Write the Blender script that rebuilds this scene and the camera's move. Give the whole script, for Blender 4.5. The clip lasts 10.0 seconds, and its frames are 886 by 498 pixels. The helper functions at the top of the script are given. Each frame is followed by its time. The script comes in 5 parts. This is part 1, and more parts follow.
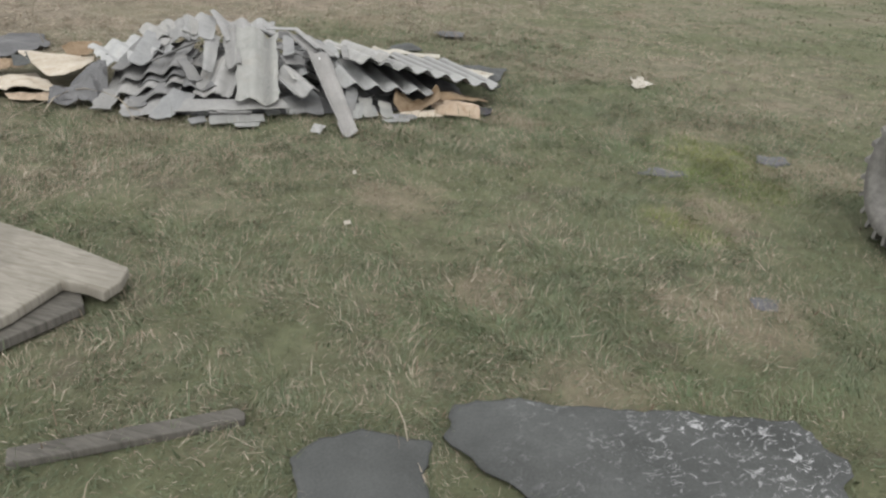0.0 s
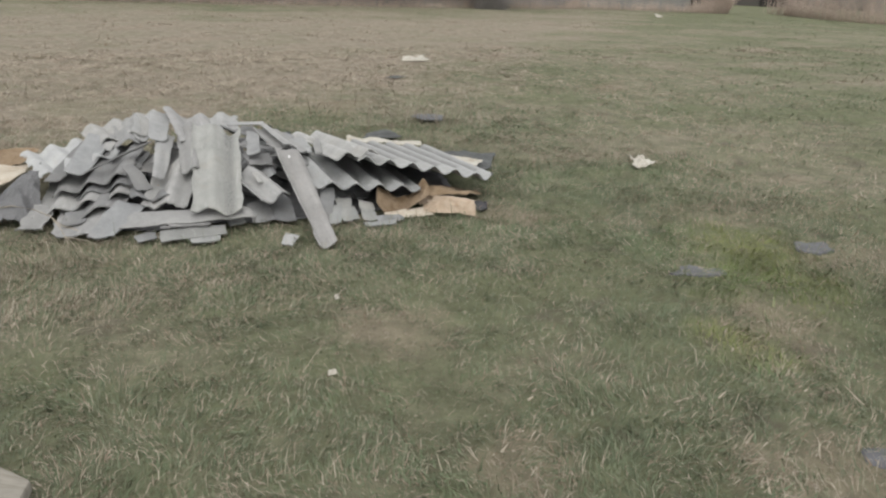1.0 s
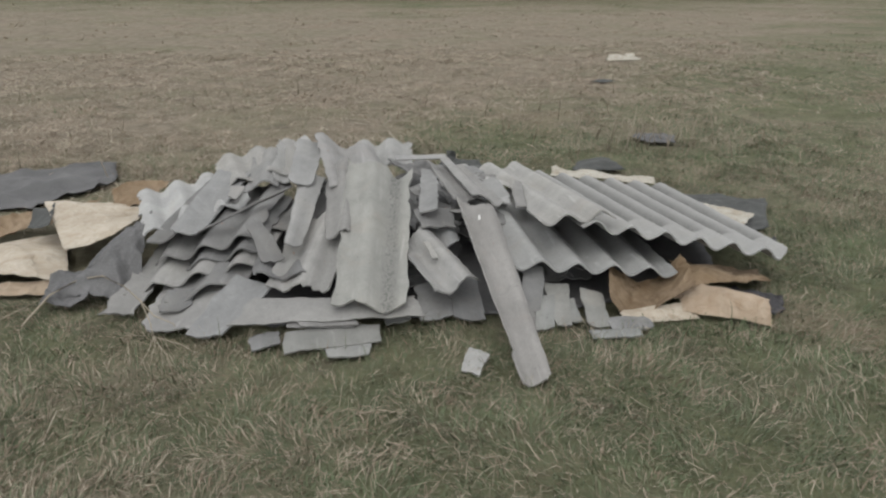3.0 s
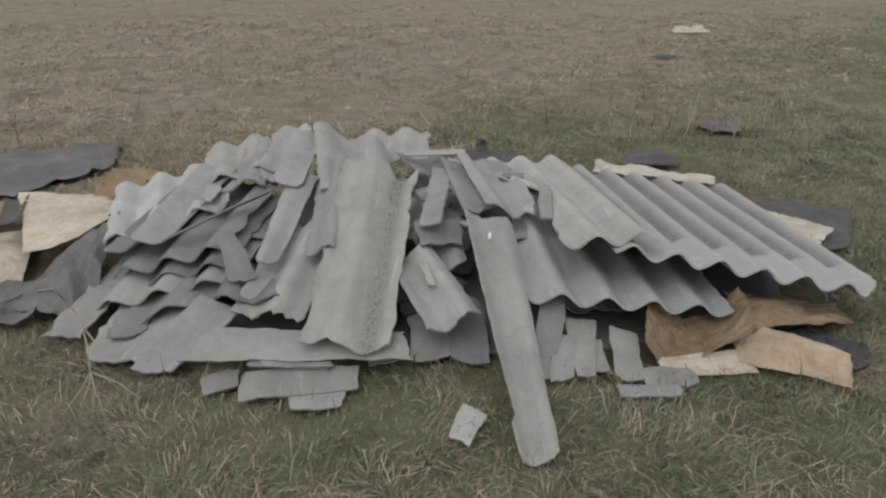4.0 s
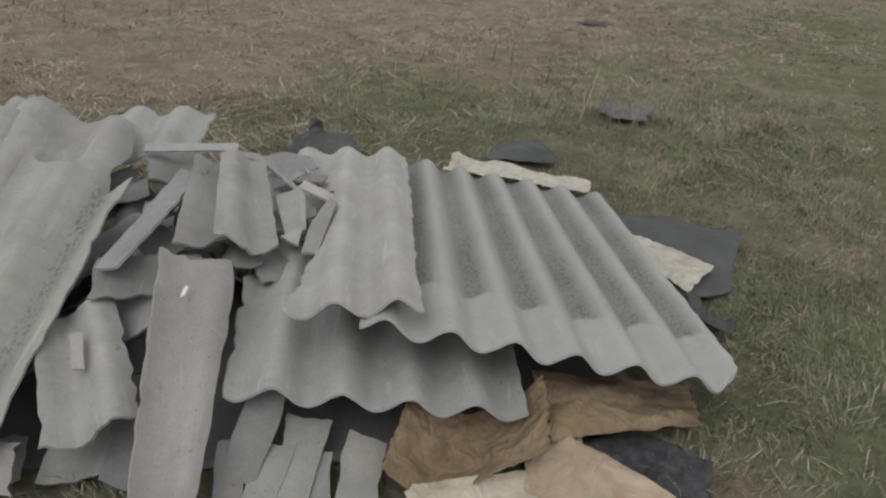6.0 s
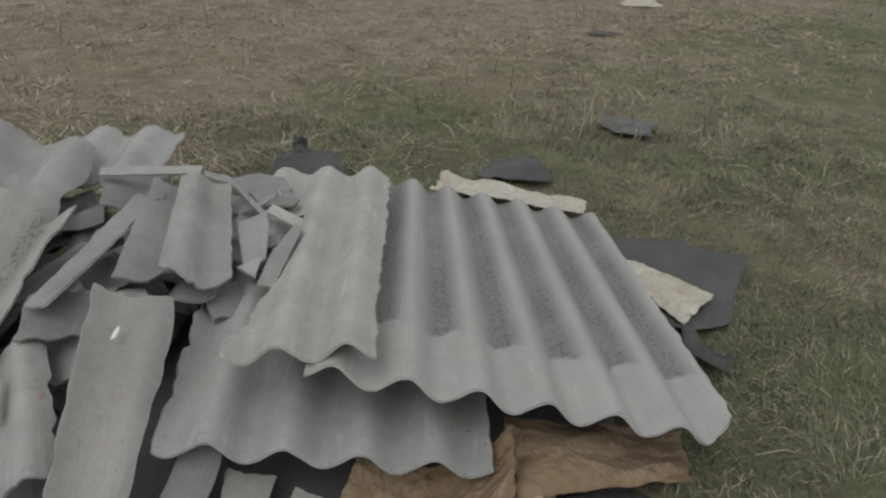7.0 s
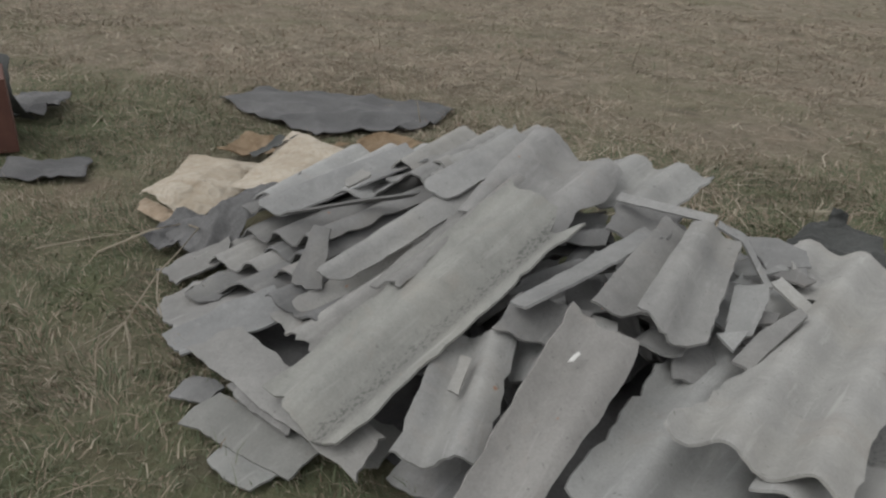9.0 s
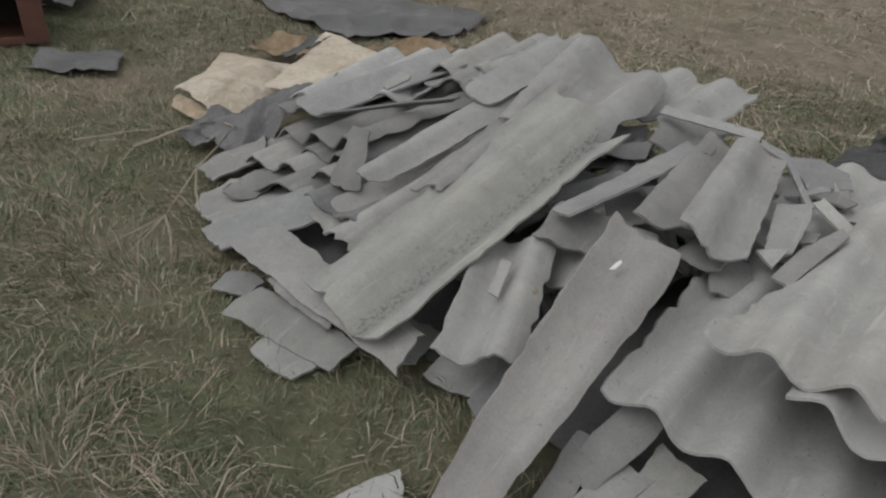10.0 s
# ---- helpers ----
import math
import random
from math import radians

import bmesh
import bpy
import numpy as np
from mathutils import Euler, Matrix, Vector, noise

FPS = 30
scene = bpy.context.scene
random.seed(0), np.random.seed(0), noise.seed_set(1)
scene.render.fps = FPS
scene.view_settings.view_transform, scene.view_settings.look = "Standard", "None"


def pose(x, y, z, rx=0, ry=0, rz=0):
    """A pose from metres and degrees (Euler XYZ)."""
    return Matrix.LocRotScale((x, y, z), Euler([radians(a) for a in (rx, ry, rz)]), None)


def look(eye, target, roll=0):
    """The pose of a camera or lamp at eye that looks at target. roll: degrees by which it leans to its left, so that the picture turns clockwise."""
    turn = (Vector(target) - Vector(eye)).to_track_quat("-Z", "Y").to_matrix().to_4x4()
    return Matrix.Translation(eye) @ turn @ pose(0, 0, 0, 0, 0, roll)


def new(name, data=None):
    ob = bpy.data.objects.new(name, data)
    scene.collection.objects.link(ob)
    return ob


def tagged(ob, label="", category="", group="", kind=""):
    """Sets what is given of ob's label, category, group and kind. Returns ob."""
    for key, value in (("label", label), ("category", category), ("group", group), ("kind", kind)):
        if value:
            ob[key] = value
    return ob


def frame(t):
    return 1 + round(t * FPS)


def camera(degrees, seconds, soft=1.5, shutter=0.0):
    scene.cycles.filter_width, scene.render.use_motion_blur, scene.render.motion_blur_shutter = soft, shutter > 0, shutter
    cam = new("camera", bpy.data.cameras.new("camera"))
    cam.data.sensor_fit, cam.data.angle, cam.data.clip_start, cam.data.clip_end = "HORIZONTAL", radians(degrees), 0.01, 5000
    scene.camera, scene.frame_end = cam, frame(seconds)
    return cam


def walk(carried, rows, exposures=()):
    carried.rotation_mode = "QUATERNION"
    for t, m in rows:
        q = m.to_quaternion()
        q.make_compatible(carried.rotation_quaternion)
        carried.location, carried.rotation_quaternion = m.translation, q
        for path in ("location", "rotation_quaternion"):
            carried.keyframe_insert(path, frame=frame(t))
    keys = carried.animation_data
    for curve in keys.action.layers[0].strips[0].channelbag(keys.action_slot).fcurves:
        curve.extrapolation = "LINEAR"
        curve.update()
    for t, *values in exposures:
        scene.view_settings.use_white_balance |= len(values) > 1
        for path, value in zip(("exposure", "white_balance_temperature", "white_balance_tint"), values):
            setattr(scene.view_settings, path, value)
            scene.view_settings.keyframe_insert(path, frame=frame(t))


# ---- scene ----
cam = camera(63.3, 10.0, 2.3)
PATH = [
    (0, (0.0561, 0.0037, 1.4674), (0.7967, 1.4738, 0.6449), 5.0),
    (0.5, (0.2410, 0.3156, 1.4554), (0.9632, 1.8345, 0.7093), 0.8),
    (1, (0.2650, 0.7424, 1.4122), (1.0856, 2.2540, 0.7581), 2.6),
    (1.5, (0.2907, 1.1399, 1.4113), (1.1012, 2.6846, 0.8262), 0.9),
    (2, (0.4720, 1.5520, 1.3782), (1.2862, 3.1252, 0.8795), -3.3),
    (2.5, (0.5235, 1.9706, 1.2981), (1.1150, 3.6092, 0.7066), 0.4),
    (3, (0.6624, 2.3212, 1.2963), (1.0700, 3.9836, 0.6192), 0.6),
    (3.2, (0.7608, 2.4224, 1.2696), (1.1040, 4.0958, 0.5870), -0.9),
    (4.3, (0.9918, 2.9146, 1.2889), (1.2061, 4.5604, 0.4950), 2.1),
    (4.5, (1.0148, 2.9679, 1.2908), (1.2319, 4.6055, 0.4784), 3.9),
    (5, (1.3128, 3.0921, 1.2503), (1.4527, 4.7454, 0.4545), 1.0),
    (5.5, (1.5907, 3.2025, 1.2374), (1.7692, 4.8705, 0.4812), -3.3),
    (6, (1.7434, 3.4997, 1.2310), (2.0948, 5.0913, 0.3772), 4.4),
    (6.2, (1.7949, 3.5751, 1.2282), (2.1813, 5.1474, 0.3551), 4.5),
    (7.3, (2.0268, 3.7094, 1.1969), (2.2126, 5.3415, 0.3680), 2.0),
    (7.5, (2.1132, 3.8152, 1.1748), (2.0590, 5.4308, 0.2953), -3.2),
    (8, (1.9863, 3.8125, 1.1748), (1.5318, 5.3875, 0.3395), 0.0),
    (8.5, (1.9182, 3.7978, 1.1896), (1.1445, 5.2578, 0.3800), 1.0),
    (9, (1.8961, 3.7748, 1.1905), (1.0221, 5.1768, 0.3800), 2.9),
    (9.5, (1.8731, 3.7518, 1.1859), (0.9743, 5.1308, 0.3643), 4.2),
    (10, (1.8547, 3.7251, 1.1610), (1.0166, 5.0250, 0.1638), 4.9),
]
EXPOSURES = [(0, 0.46), (1.5, 0.40), (2, 0.33), (3, 0.10), (4.5, -0.12), (6, -0.16), (7.5, -0.35), (10, -0.24)]
walk(cam, [(t, look(eye, target, roll)) for t, eye, target, roll in PATH], EXPOSURES)

# ---------------------------------------------------------------- light
world = bpy.data.worlds.new("overcast_sky")
scene.world = world
world.use_nodes = True
wn, wl = world.node_tree.nodes, world.node_tree.links
sky = wn.new("ShaderNodeTexSky")
sky.sky_type = "NISHITA"
sky.sun_disc = False
sky.sun_elevation, sky.sun_rotation = radians(48), radians(200)
sky.dust_density, sky.air_density = 4.0, 1.0
grey = wn.new("ShaderNodeHueSaturation")
grey.inputs["Saturation"].default_value = 0.08
grey.inputs["Value"].default_value = 1.7
wl.new(sky.outputs[0], grey.inputs["Color"])
cloud = wn.new("ShaderNodeMixRGB")
cloud.inputs["Fac"].default_value = 0.75
cloud.inputs["Color2"].default_value = (6.9, 6.95, 7.1, 1)
wl.new(grey.outputs[0], cloud.inputs["Color1"])
wl.new(cloud.outputs[0], wn["Background"].inputs["Color"])
wn["Background"].inputs["Strength"].default_value = 0.138

sun_data = bpy.data.lights.new("sun", "SUN")
sun_data.energy, sun_data.angle, sun_data.color = 0.95, radians(36), (1.0, 0.985, 0.96)
sun = new("sun", sun_data)
sun.matrix_world = look((-6, -10, 18), (0, 0, 0))


# ---------------------------------------------------------------- materials
class Mat:
    """A small builder of node materials."""

    def __init__(self, name, rough=0.9, spec=0.25):
        self.m = bpy.data.materials.new(name)
        self.m.use_nodes = True
        self.n, self.l = self.m.node_tree.nodes, self.m.node_tree.links
        self.b = self.n["Principled BSDF"]
        self.b.inputs["Roughness"].default_value = rough
        self.b.inputs["Specular IOR Level"].default_value = spec

    def node(self, kind, **inputs):
        nd = self.n.new(kind)
        for k, v in inputs.items():
            sock = nd.inputs[k.replace("_", " ")]
            if isinstance(v, bpy.types.NodeSocket):
                self.l.new(v, sock)
            else:
                sock.default_value = v
        return nd

    def coords(self, which="Object"):
        return self.node("ShaderNodeTexCoord").outputs[which]

    def noise(self, scale, vec=None, detail=5.0, rough=0.6, dist=0.0):
        nd = self.node("ShaderNodeTexNoise", Scale=scale, Detail=detail, Roughness=rough, Distortion=dist)
        self.l.new(vec if vec else self.coords(), nd.inputs["Vector"])
        return nd.outputs["Fac"]

    def squeeze(self, vec, sx, sy, sz):
        nd = self.node("ShaderNodeMapping")
        nd.inputs["Scale"].default_value = (sx, sy, sz)
        self.l.new(vec, nd.inputs["Vector"])
        return nd.outputs[0]

    def ramp(self, fac, *stops):
        nd = self.n.new("ShaderNodeValToRGB")
        e = nd.color_ramp.elements
        while len(e) < len(stops):
            e.new(0.5)
        for el, (p, c) in zip(e, stops):
            el.position = p
            el.color = (*c, 1) if not isinstance(c, float) else (c, c, c, 1)
        self.l.new(fac, nd.inputs["Fac"])
        return nd.outputs["Color"]

    def mix(self, fac, a, b, mode="MIX"):
        nd = self.n.new("ShaderNodeMixRGB")
        nd.blend_type = mode
        for sock, v in zip(nd.inputs, (fac, a, b)):
            if isinstance(v, bpy.types.NodeSocket):
                self.l.new(v, sock)
            elif isinstance(v, float):
                sock.default_value = v if sock.name == "Fac" else (v, v, v, 1)
            else:
                sock.default_value = (*v, 1)
        return nd.outputs[0]

    def math(self, op, a, b=0.0):
        nd = self.n.new("ShaderNodeMath")
        nd.operation = op
        for sock, v in zip(nd.inputs, (a, b)):
            if isinstance(v, bpy.types.NodeSocket):
                self.l.new(v, sock)
            else:
                sock.default_value = v
        return nd.outputs[0]

    def split(self, vec):
        nd = self.n.new("ShaderNodeSeparateXYZ")
        self.l.new(vec, nd.inputs[0])
        return nd.outputs

    def done(self, color, bump=None, strength=0.3, distance=0.01):
        self.l.new(color, self.b.inputs["Base Color"])
        if bump is not None:
            nd = self.node("ShaderNodeBump", Strength=strength, Distance=distance)
            self.l.new(bump, nd.inputs["Height"])
            self.l.new(nd.outputs[0], self.b.inputs["Normal"])
        return self.m


def uv_of(m):
    return m.coords("UV")


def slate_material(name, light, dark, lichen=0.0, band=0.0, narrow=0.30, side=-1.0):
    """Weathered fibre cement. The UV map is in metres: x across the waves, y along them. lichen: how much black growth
    and painted wave shade sits in one flank of the waves; band: length at the lower end that lay under the next sheet
    and stayed clean."""
    m = Mat(name, 0.92, 0.2)
    uv = uv_of(m)
    obj = m.coords()
    rnd = m.node("ShaderNodeObjectInfo").outputs["Random"]
    big = m.noise(5.0, obj, 4, 0.6)
    streak = m.noise(14.0, m.squeeze(uv, 1.0, 0.12, 1.0), 5, 0.65)
    fine = m.noise(160.0, obj, 4, 0.7)
    col = m.mix(m.ramp(big, (0.3, 0.0), (0.7, 1.0)), dark, light)
    col = m.mix(m.math("MULTIPLY", m.ramp(streak, (0.35, 0.0), (0.75, 1.0)), 0.35), col, [c * 0.72 for c in dark])
    col = m.mix(0.22, col, m.ramp(fine, (0.3, 0.32), (0.7, 0.75)), "OVERLAY")
    stain = m.noise(2.7, obj, 3, 0.5, 0.5)
    col = m.mix(m.math("MULTIPLY", m.ramp(stain, (0.55, 0.0), (0.72, 1.0)), 0.18), col, (0.33, 0.31, 0.26))
    blotch = m.noise(19.0, obj, 5, 0.65, 0.8)
    col = m.mix(m.math("MULTIPLY", m.ramp(blotch, (0.52, 0.0), (0.70, 1.0)), 0.26), col, [c * 0.76 for c in dark])
    col = m.mix(m.math("MULTIPLY", m.ramp(blotch, (0.30, 1.0), (0.44, 0.0)), 0.28), col, [c * 1.2 for c in light])
    scuff = m.noise(46.0, m.squeeze(uv, 1.0, 0.10, 1.0), 4, 0.6, 0.4)
    col = m.mix(m.math("MULTIPLY", m.ramp(scuff, (0.60, 0.0), (0.70, 1.0)), 0.35), col, [c * 1.35 for c in light])
    pits = m.noise(70.0, obj, 3, 0.6)
    col = m.mix(m.math("MULTIPLY", m.ramp(pits, (0.66, 0.0), (0.72, 1.0)), 0.55), col, (0.10, 0.10, 0.095))
    warm = m.noise(8.0, obj, 4, 0.6, 1.0)
    col = m.mix(m.math("MULTIPLY", m.ramp(warm, (0.58, 0.0), (0.70, 1.0)), 0.14), col, (0.27, 0.225, 0.19))
    tint = m.math("ADD", m.math("MULTIPLY", rnd, 0.32), 0.82)
    col = m.mix(1.0, col, tint, "MULTIPLY")
    hue = m.math("FRACT", m.math("MULTIPLY", rnd, 13.7))
    col = m.mix(1.0, col, m.mix(hue, (0.985, 0.998, 1.02), (1.015, 1.0, 0.985)), "MULTIPLY")
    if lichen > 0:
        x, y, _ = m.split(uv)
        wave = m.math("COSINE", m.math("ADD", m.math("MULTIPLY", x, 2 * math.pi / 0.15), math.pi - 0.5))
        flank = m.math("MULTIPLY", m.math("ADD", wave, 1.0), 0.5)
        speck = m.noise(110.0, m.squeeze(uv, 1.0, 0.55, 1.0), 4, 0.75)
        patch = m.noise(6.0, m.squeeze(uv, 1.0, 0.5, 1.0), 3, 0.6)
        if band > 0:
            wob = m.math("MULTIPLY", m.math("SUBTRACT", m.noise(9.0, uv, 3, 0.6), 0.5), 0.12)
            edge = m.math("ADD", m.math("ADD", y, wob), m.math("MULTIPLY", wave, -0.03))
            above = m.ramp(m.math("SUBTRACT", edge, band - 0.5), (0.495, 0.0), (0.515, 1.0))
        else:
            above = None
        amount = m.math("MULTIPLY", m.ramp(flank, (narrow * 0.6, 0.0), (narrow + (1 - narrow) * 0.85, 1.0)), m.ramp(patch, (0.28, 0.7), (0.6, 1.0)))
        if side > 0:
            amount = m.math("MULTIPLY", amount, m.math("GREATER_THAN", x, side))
        # grey film on one flank: lichen and the wave's shaded side in one colour
        lichen_shade = m.math("MULTIPLY", amount, (0.45 if side > 0 else 0.78) * lichen)
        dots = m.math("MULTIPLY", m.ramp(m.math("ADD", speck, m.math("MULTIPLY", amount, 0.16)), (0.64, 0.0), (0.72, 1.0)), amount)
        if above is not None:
            lichen_shade = m.math("MULTIPLY", lichen_shade, above)
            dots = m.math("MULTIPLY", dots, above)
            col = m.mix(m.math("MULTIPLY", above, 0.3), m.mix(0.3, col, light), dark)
        col = m.mix(lichen_shade, col, (0.105, 0.105, 0.10))
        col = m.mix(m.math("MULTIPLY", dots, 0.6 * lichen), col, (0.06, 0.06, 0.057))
    algae = m.noise(23.0, obj, 2, 0.4)
    col = m.mix(m.math("MULTIPLY", m.ramp(algae, (0.785, 0.0), (0.80, 1.0)), 0.6), col, (0.30, 0.12, 0.05))
    height = m.math("ADD", m.math("MULTIPLY", fine, 0.6), streak)
    return m.done(col, m.math("ADD", height, m.math("MULTIPLY", blotch, 1.2)), 0.5, 0.004)


LIGHT, MID = (0.278, 0.278, 0.268), (0.20, 0.20, 0.196)
SLATE = slate_material("slate_plain", LIGHT, MID, 0.10)
# darker copy of the plain slate: shadow on deep-lying pieces put into the colour
SLATE_SHADED = slate_material("slate_shaded", (0.225, 0.225, 0.22), (0.155, 0.155, 0.152), 0.3)
SLATE_PALE = slate_material("slate_pale", (0.345, 0.345, 0.33), (0.27, 0.27, 0.26), 0.08)
# a little darker than the plain slate, for pieces at the heap's foot
SLATE_FOOT = slate_material("slate_foot", (0.245, 0.247, 0.235), (0.175, 0.178, 0.168), 0.15)
SLATE_WARM = slate_material("slate_warm", (0.275, 0.269, 0.256), (0.205, 0.2, 0.191), 0.06)
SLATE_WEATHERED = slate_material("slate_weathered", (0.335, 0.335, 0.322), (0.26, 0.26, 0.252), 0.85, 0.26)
SLATE_SPOTTED = slate_material("slate_spotted", (0.262, 0.265, 0.249), (0.198, 0.201, 0.19), 1.0, 0.0, 0.74, 0.155)


def paper_material(name, a, b, c):
    m = Mat(name, 0.85, 0.2)
    obj = m.coords()
    col = m.mix(m.ramp(m.noise(4.0, obj, 4, 0.6, 0.4), (0.35, 0.0), (0.65, 1.0)), a, b)
    col = m.mix(m.ramp(m.noise(9.0, obj, 5, 0.6, 0.8), (0.55, 0.0), (0.75, 0.8)), col, c)
    crease = m.noise(16.0, obj, 6, 0.62, 1.8)
    # the low parts of the creases are mixed darker: fold shade in the colour
    col = m.mix(m.math("MULTIPLY", m.ramp(crease, (0.42, 1.0), (0.54, 0.0)), 0.3), col, c)
    return m.done(col, crease, 0.75, 0.02)


KRAFT = paper_material("kraft_paper", (0.19, 0.137, 0.085), (0.27, 0.207, 0.143), (0.115, 0.073, 0.040))
KRAFT_TAN = paper_material("kraft_tan", (0.33, 0.26, 0.19), (0.39, 0.32, 0.245), (0.26, 0.185, 0.12))
KRAFT_PALE = paper_material("kraft_pale", (0.38, 0.33, 0.26), (0.47, 0.425, 0.355), (0.29, 0.23, 0.16))
WHITE_PAPER = paper_material("white_paper", (0.37, 0.35, 0.30), (0.43, 0.415, 0.365), (0.27, 0.225, 0.165))


def felt_material(name, worn, dark=(0.036, 0.038, 0.036), light=(0.074, 0.077, 0.074)):
    m = Mat(name, 0.75, 0.35)
    obj = m.coords()
    col = m.mix(m.ramp(m.noise(3.0, obj, 5, 0.6), (0.3, 0.0), (0.7, 1.0)), dark, light)
    col = m.mix(0.3, col, m.ramp(m.noise(120.0, obj, 3, 0.7), (0.3, 0.2), (0.7, 0.8)), "OVERLAY")
    if worn:
        flake = m.noise(24.0, m.squeeze(obj, 1.0, 1.5, 1.0), 6, 0.75, 0.9)
        where = m.math("ADD", m.math("MULTIPLY", m.math("SUBTRACT", m.split(obj)[0], 1.05), 0.42), m.math("MULTIPLY", m.noise(3.4, obj, 4, 0.6), 0.55))
        mask = m.math("MULTIPLY", m.ramp(flake, (0.545, 0.0), (0.62, 1.0)), m.ramp(where, (0.30, 0.0), (0.50, 1.0)))
        col = m.mix(m.math("MULTIPLY", mask, 0.8), col, (0.36, 0.36, 0.36))
    return m.done(col, m.noise(40.0, obj, 5, 0.65), 0.35, 0.006)


FELT_GREY = felt_material("roofing_felt_faded", False, (0.07, 0.07, 0.071), (0.128, 0.127, 0.127))
FELT, FELT_WORN = felt_material("roofing_felt", False), felt_material("roofing_felt_worn", True)


def wood_material(name, a, b):
    m = Mat(name, 0.85, 0.25)
    obj = m.coords()
    ring = m.noise(9.0, m.squeeze(uv_of(m), 4.0, 0.5, 1.0), 6, 0.65, 1.2)
    col = m.mix(m.ramp(ring, (0.35, 0.0), (0.65, 1.0)), a, b)
    col = m.mix(m.math("MULTIPLY", m.ramp(m.noise(6.0, obj, 4), (0.5, 0.0), (0.7, 1.0)), 0.4), col, [v * 0.6 for v in a])
    return m.done(col, ring, 0.5, 0.004)


BOARD_WOOD = wood_material("weathered_board", (0.165, 0.15, 0.122), (0.255, 0.238, 0.203))
GREY_WOOD = wood_material("grey_wood", (0.06, 0.056, 0.048), (0.115, 0.107, 0.093))
BARN_WOOD = wood_material("barn_wood", (0.055, 0.05, 0.044), (0.11, 0.10, 0.088))


def plain_material(name, a, b, scale=6.0, rough=0.85, bump=0.2):
    m = Mat(name, rough)
    f = m.noise(scale, None, 6, 0.65)
    return m.done(m.mix(m.ramp(f, (0.3, 0.0), (0.7, 1.0)), a, b), f, bump, 0.01)


RUST = plain_material("rust_brown_paint", (0.075, 0.035, 0.028), (0.125, 0.06, 0.045), 7.0, 0.7)
# near-black; on the barn it paints the shade of the open doorway
INNER_DARK = plain_material("inner_dark", (0.012, 0.011, 0.01), (0.03, 0.026, 0.022), 9.0)
ASH = plain_material("ash", (0.03, 0.03, 0.033), (0.075, 0.072, 0.075), 45.0, 0.95, 0.8)
RUBBER = plain_material("rubber", (0.13, 0.125, 0.115), (0.26, 0.25, 0.23), 18.0, 0.9, 0.3)
PLASTER = plain_material("shed_wall", (0.15, 0.145, 0.135), (0.21, 0.205, 0.19), 1.5)
ROOF_PALE = plain_material("pale_roof", (0.30, 0.30, 0.30), (0.44, 0.44, 0.44), 1.2)
ROOF_GREY = plain_material("grey_roof", (0.19, 0.175, 0.16), (0.28, 0.26, 0.24), 1.2)
ROOF_DARK = plain_material("dark_roof", (0.10, 0.085, 0.075), (0.17, 0.145, 0.13), 1.2)
STONE = plain_material("stone", (0.075, 0.075, 0.08), (0.13, 0.13, 0.135), 14.0)
DROPPING = plain_material("white_dropping", (0.45, 0.45, 0.43), (0.6, 0.6, 0.58), 40.0)
BARK = plain_material("bark", (0.09, 0.08, 0.07), (0.15, 0.135, 0.12), 6.0)
TWIG_BROWN = plain_material("twig_brown", (0.21, 0.175, 0.15), (0.34, 0.285, 0.25), 0.35)
TWIG_GREY = plain_material("twig_grey", (0.17, 0.155, 0.14), (0.29, 0.27, 0.25), 0.35)
TWIG_TAN = plain_material("reed_tan", (0.24, 0.19, 0.15), (0.38, 0.31, 0.25), 0.35)
STEM = plain_material("dry_stem", (0.23, 0.2, 0.152), (0.33, 0.292, 0.228), 12.0)


WORN = [(1.40, 3.25, 0.32), (4.25, 3.00, 0.50), (1.41, 2.25, 0.24), (2.30, 1.75, 0.40), (-0.97, 5.30, 0.32), (2.75, 4.45, 0.30), (1.43, 1.50, 0.25), (3.05, 2.65, 0.35)]
MOSS = [(3.40, 2.95, 0.55), (3.75, 3.45, 0.50), (2.75, 2.55, 0.30)]


def straw_mask(m, pos):
    """Where the meadow is dry: a wide tract beyond the heap and scattered patches."""
    x, y, _ = m.split(pos)
    broad = m.noise(0.35, pos, 3, 0.5, 0.3)
    patch = m.noise(1.7, pos, 4, 0.6, 0.4)
    tuft = m.noise(7.0, pos, 4, 0.65, 0.3)
    far = m.ramp(m.math("DIVIDE", m.math("SUBTRACT", y, m.math("MAXIMUM", m.math("MULTIPLY", x, 0.8), m.math("MULTIPLY", x, 0.1))), 14.0), (0.40, 0.0), (0.62, 1.0))
    near_heap = m.ramp(m.math("DIVIDE", y, 10.0), (0.22, 0.0), (0.45, 0.06))
    stretched = m.noise(0.55, m.squeeze(pos, 0.45, 1.0, 1.0), 5, 0.6, 0.6)
    s = m.math("ADD", m.math("MULTIPLY", m.math("ADD", far, m.ramp(m.math("DIVIDE", y, 14.0), (0.46, 0.0), (0.68, 0.18))), 0.31), m.math("MULTIPLY", broad, 0.40))
    s = m.math("ADD", s, m.math("MULTIPLY", m.math("SUBTRACT", stretched, 0.5), 0.75))
    s = m.math("ADD", s, m.math("MULTIPLY", patch, 0.46))
    verge = m.ramp(m.math("DIVIDE", y, 40.0), (0.48, 0.0), (0.72, 0.26))
    return m.math("SUBTRACT", m.math("ADD", s, m.math("ADD", near_heap, m.math("MULTIPLY", tuft, 0.24))), verge)


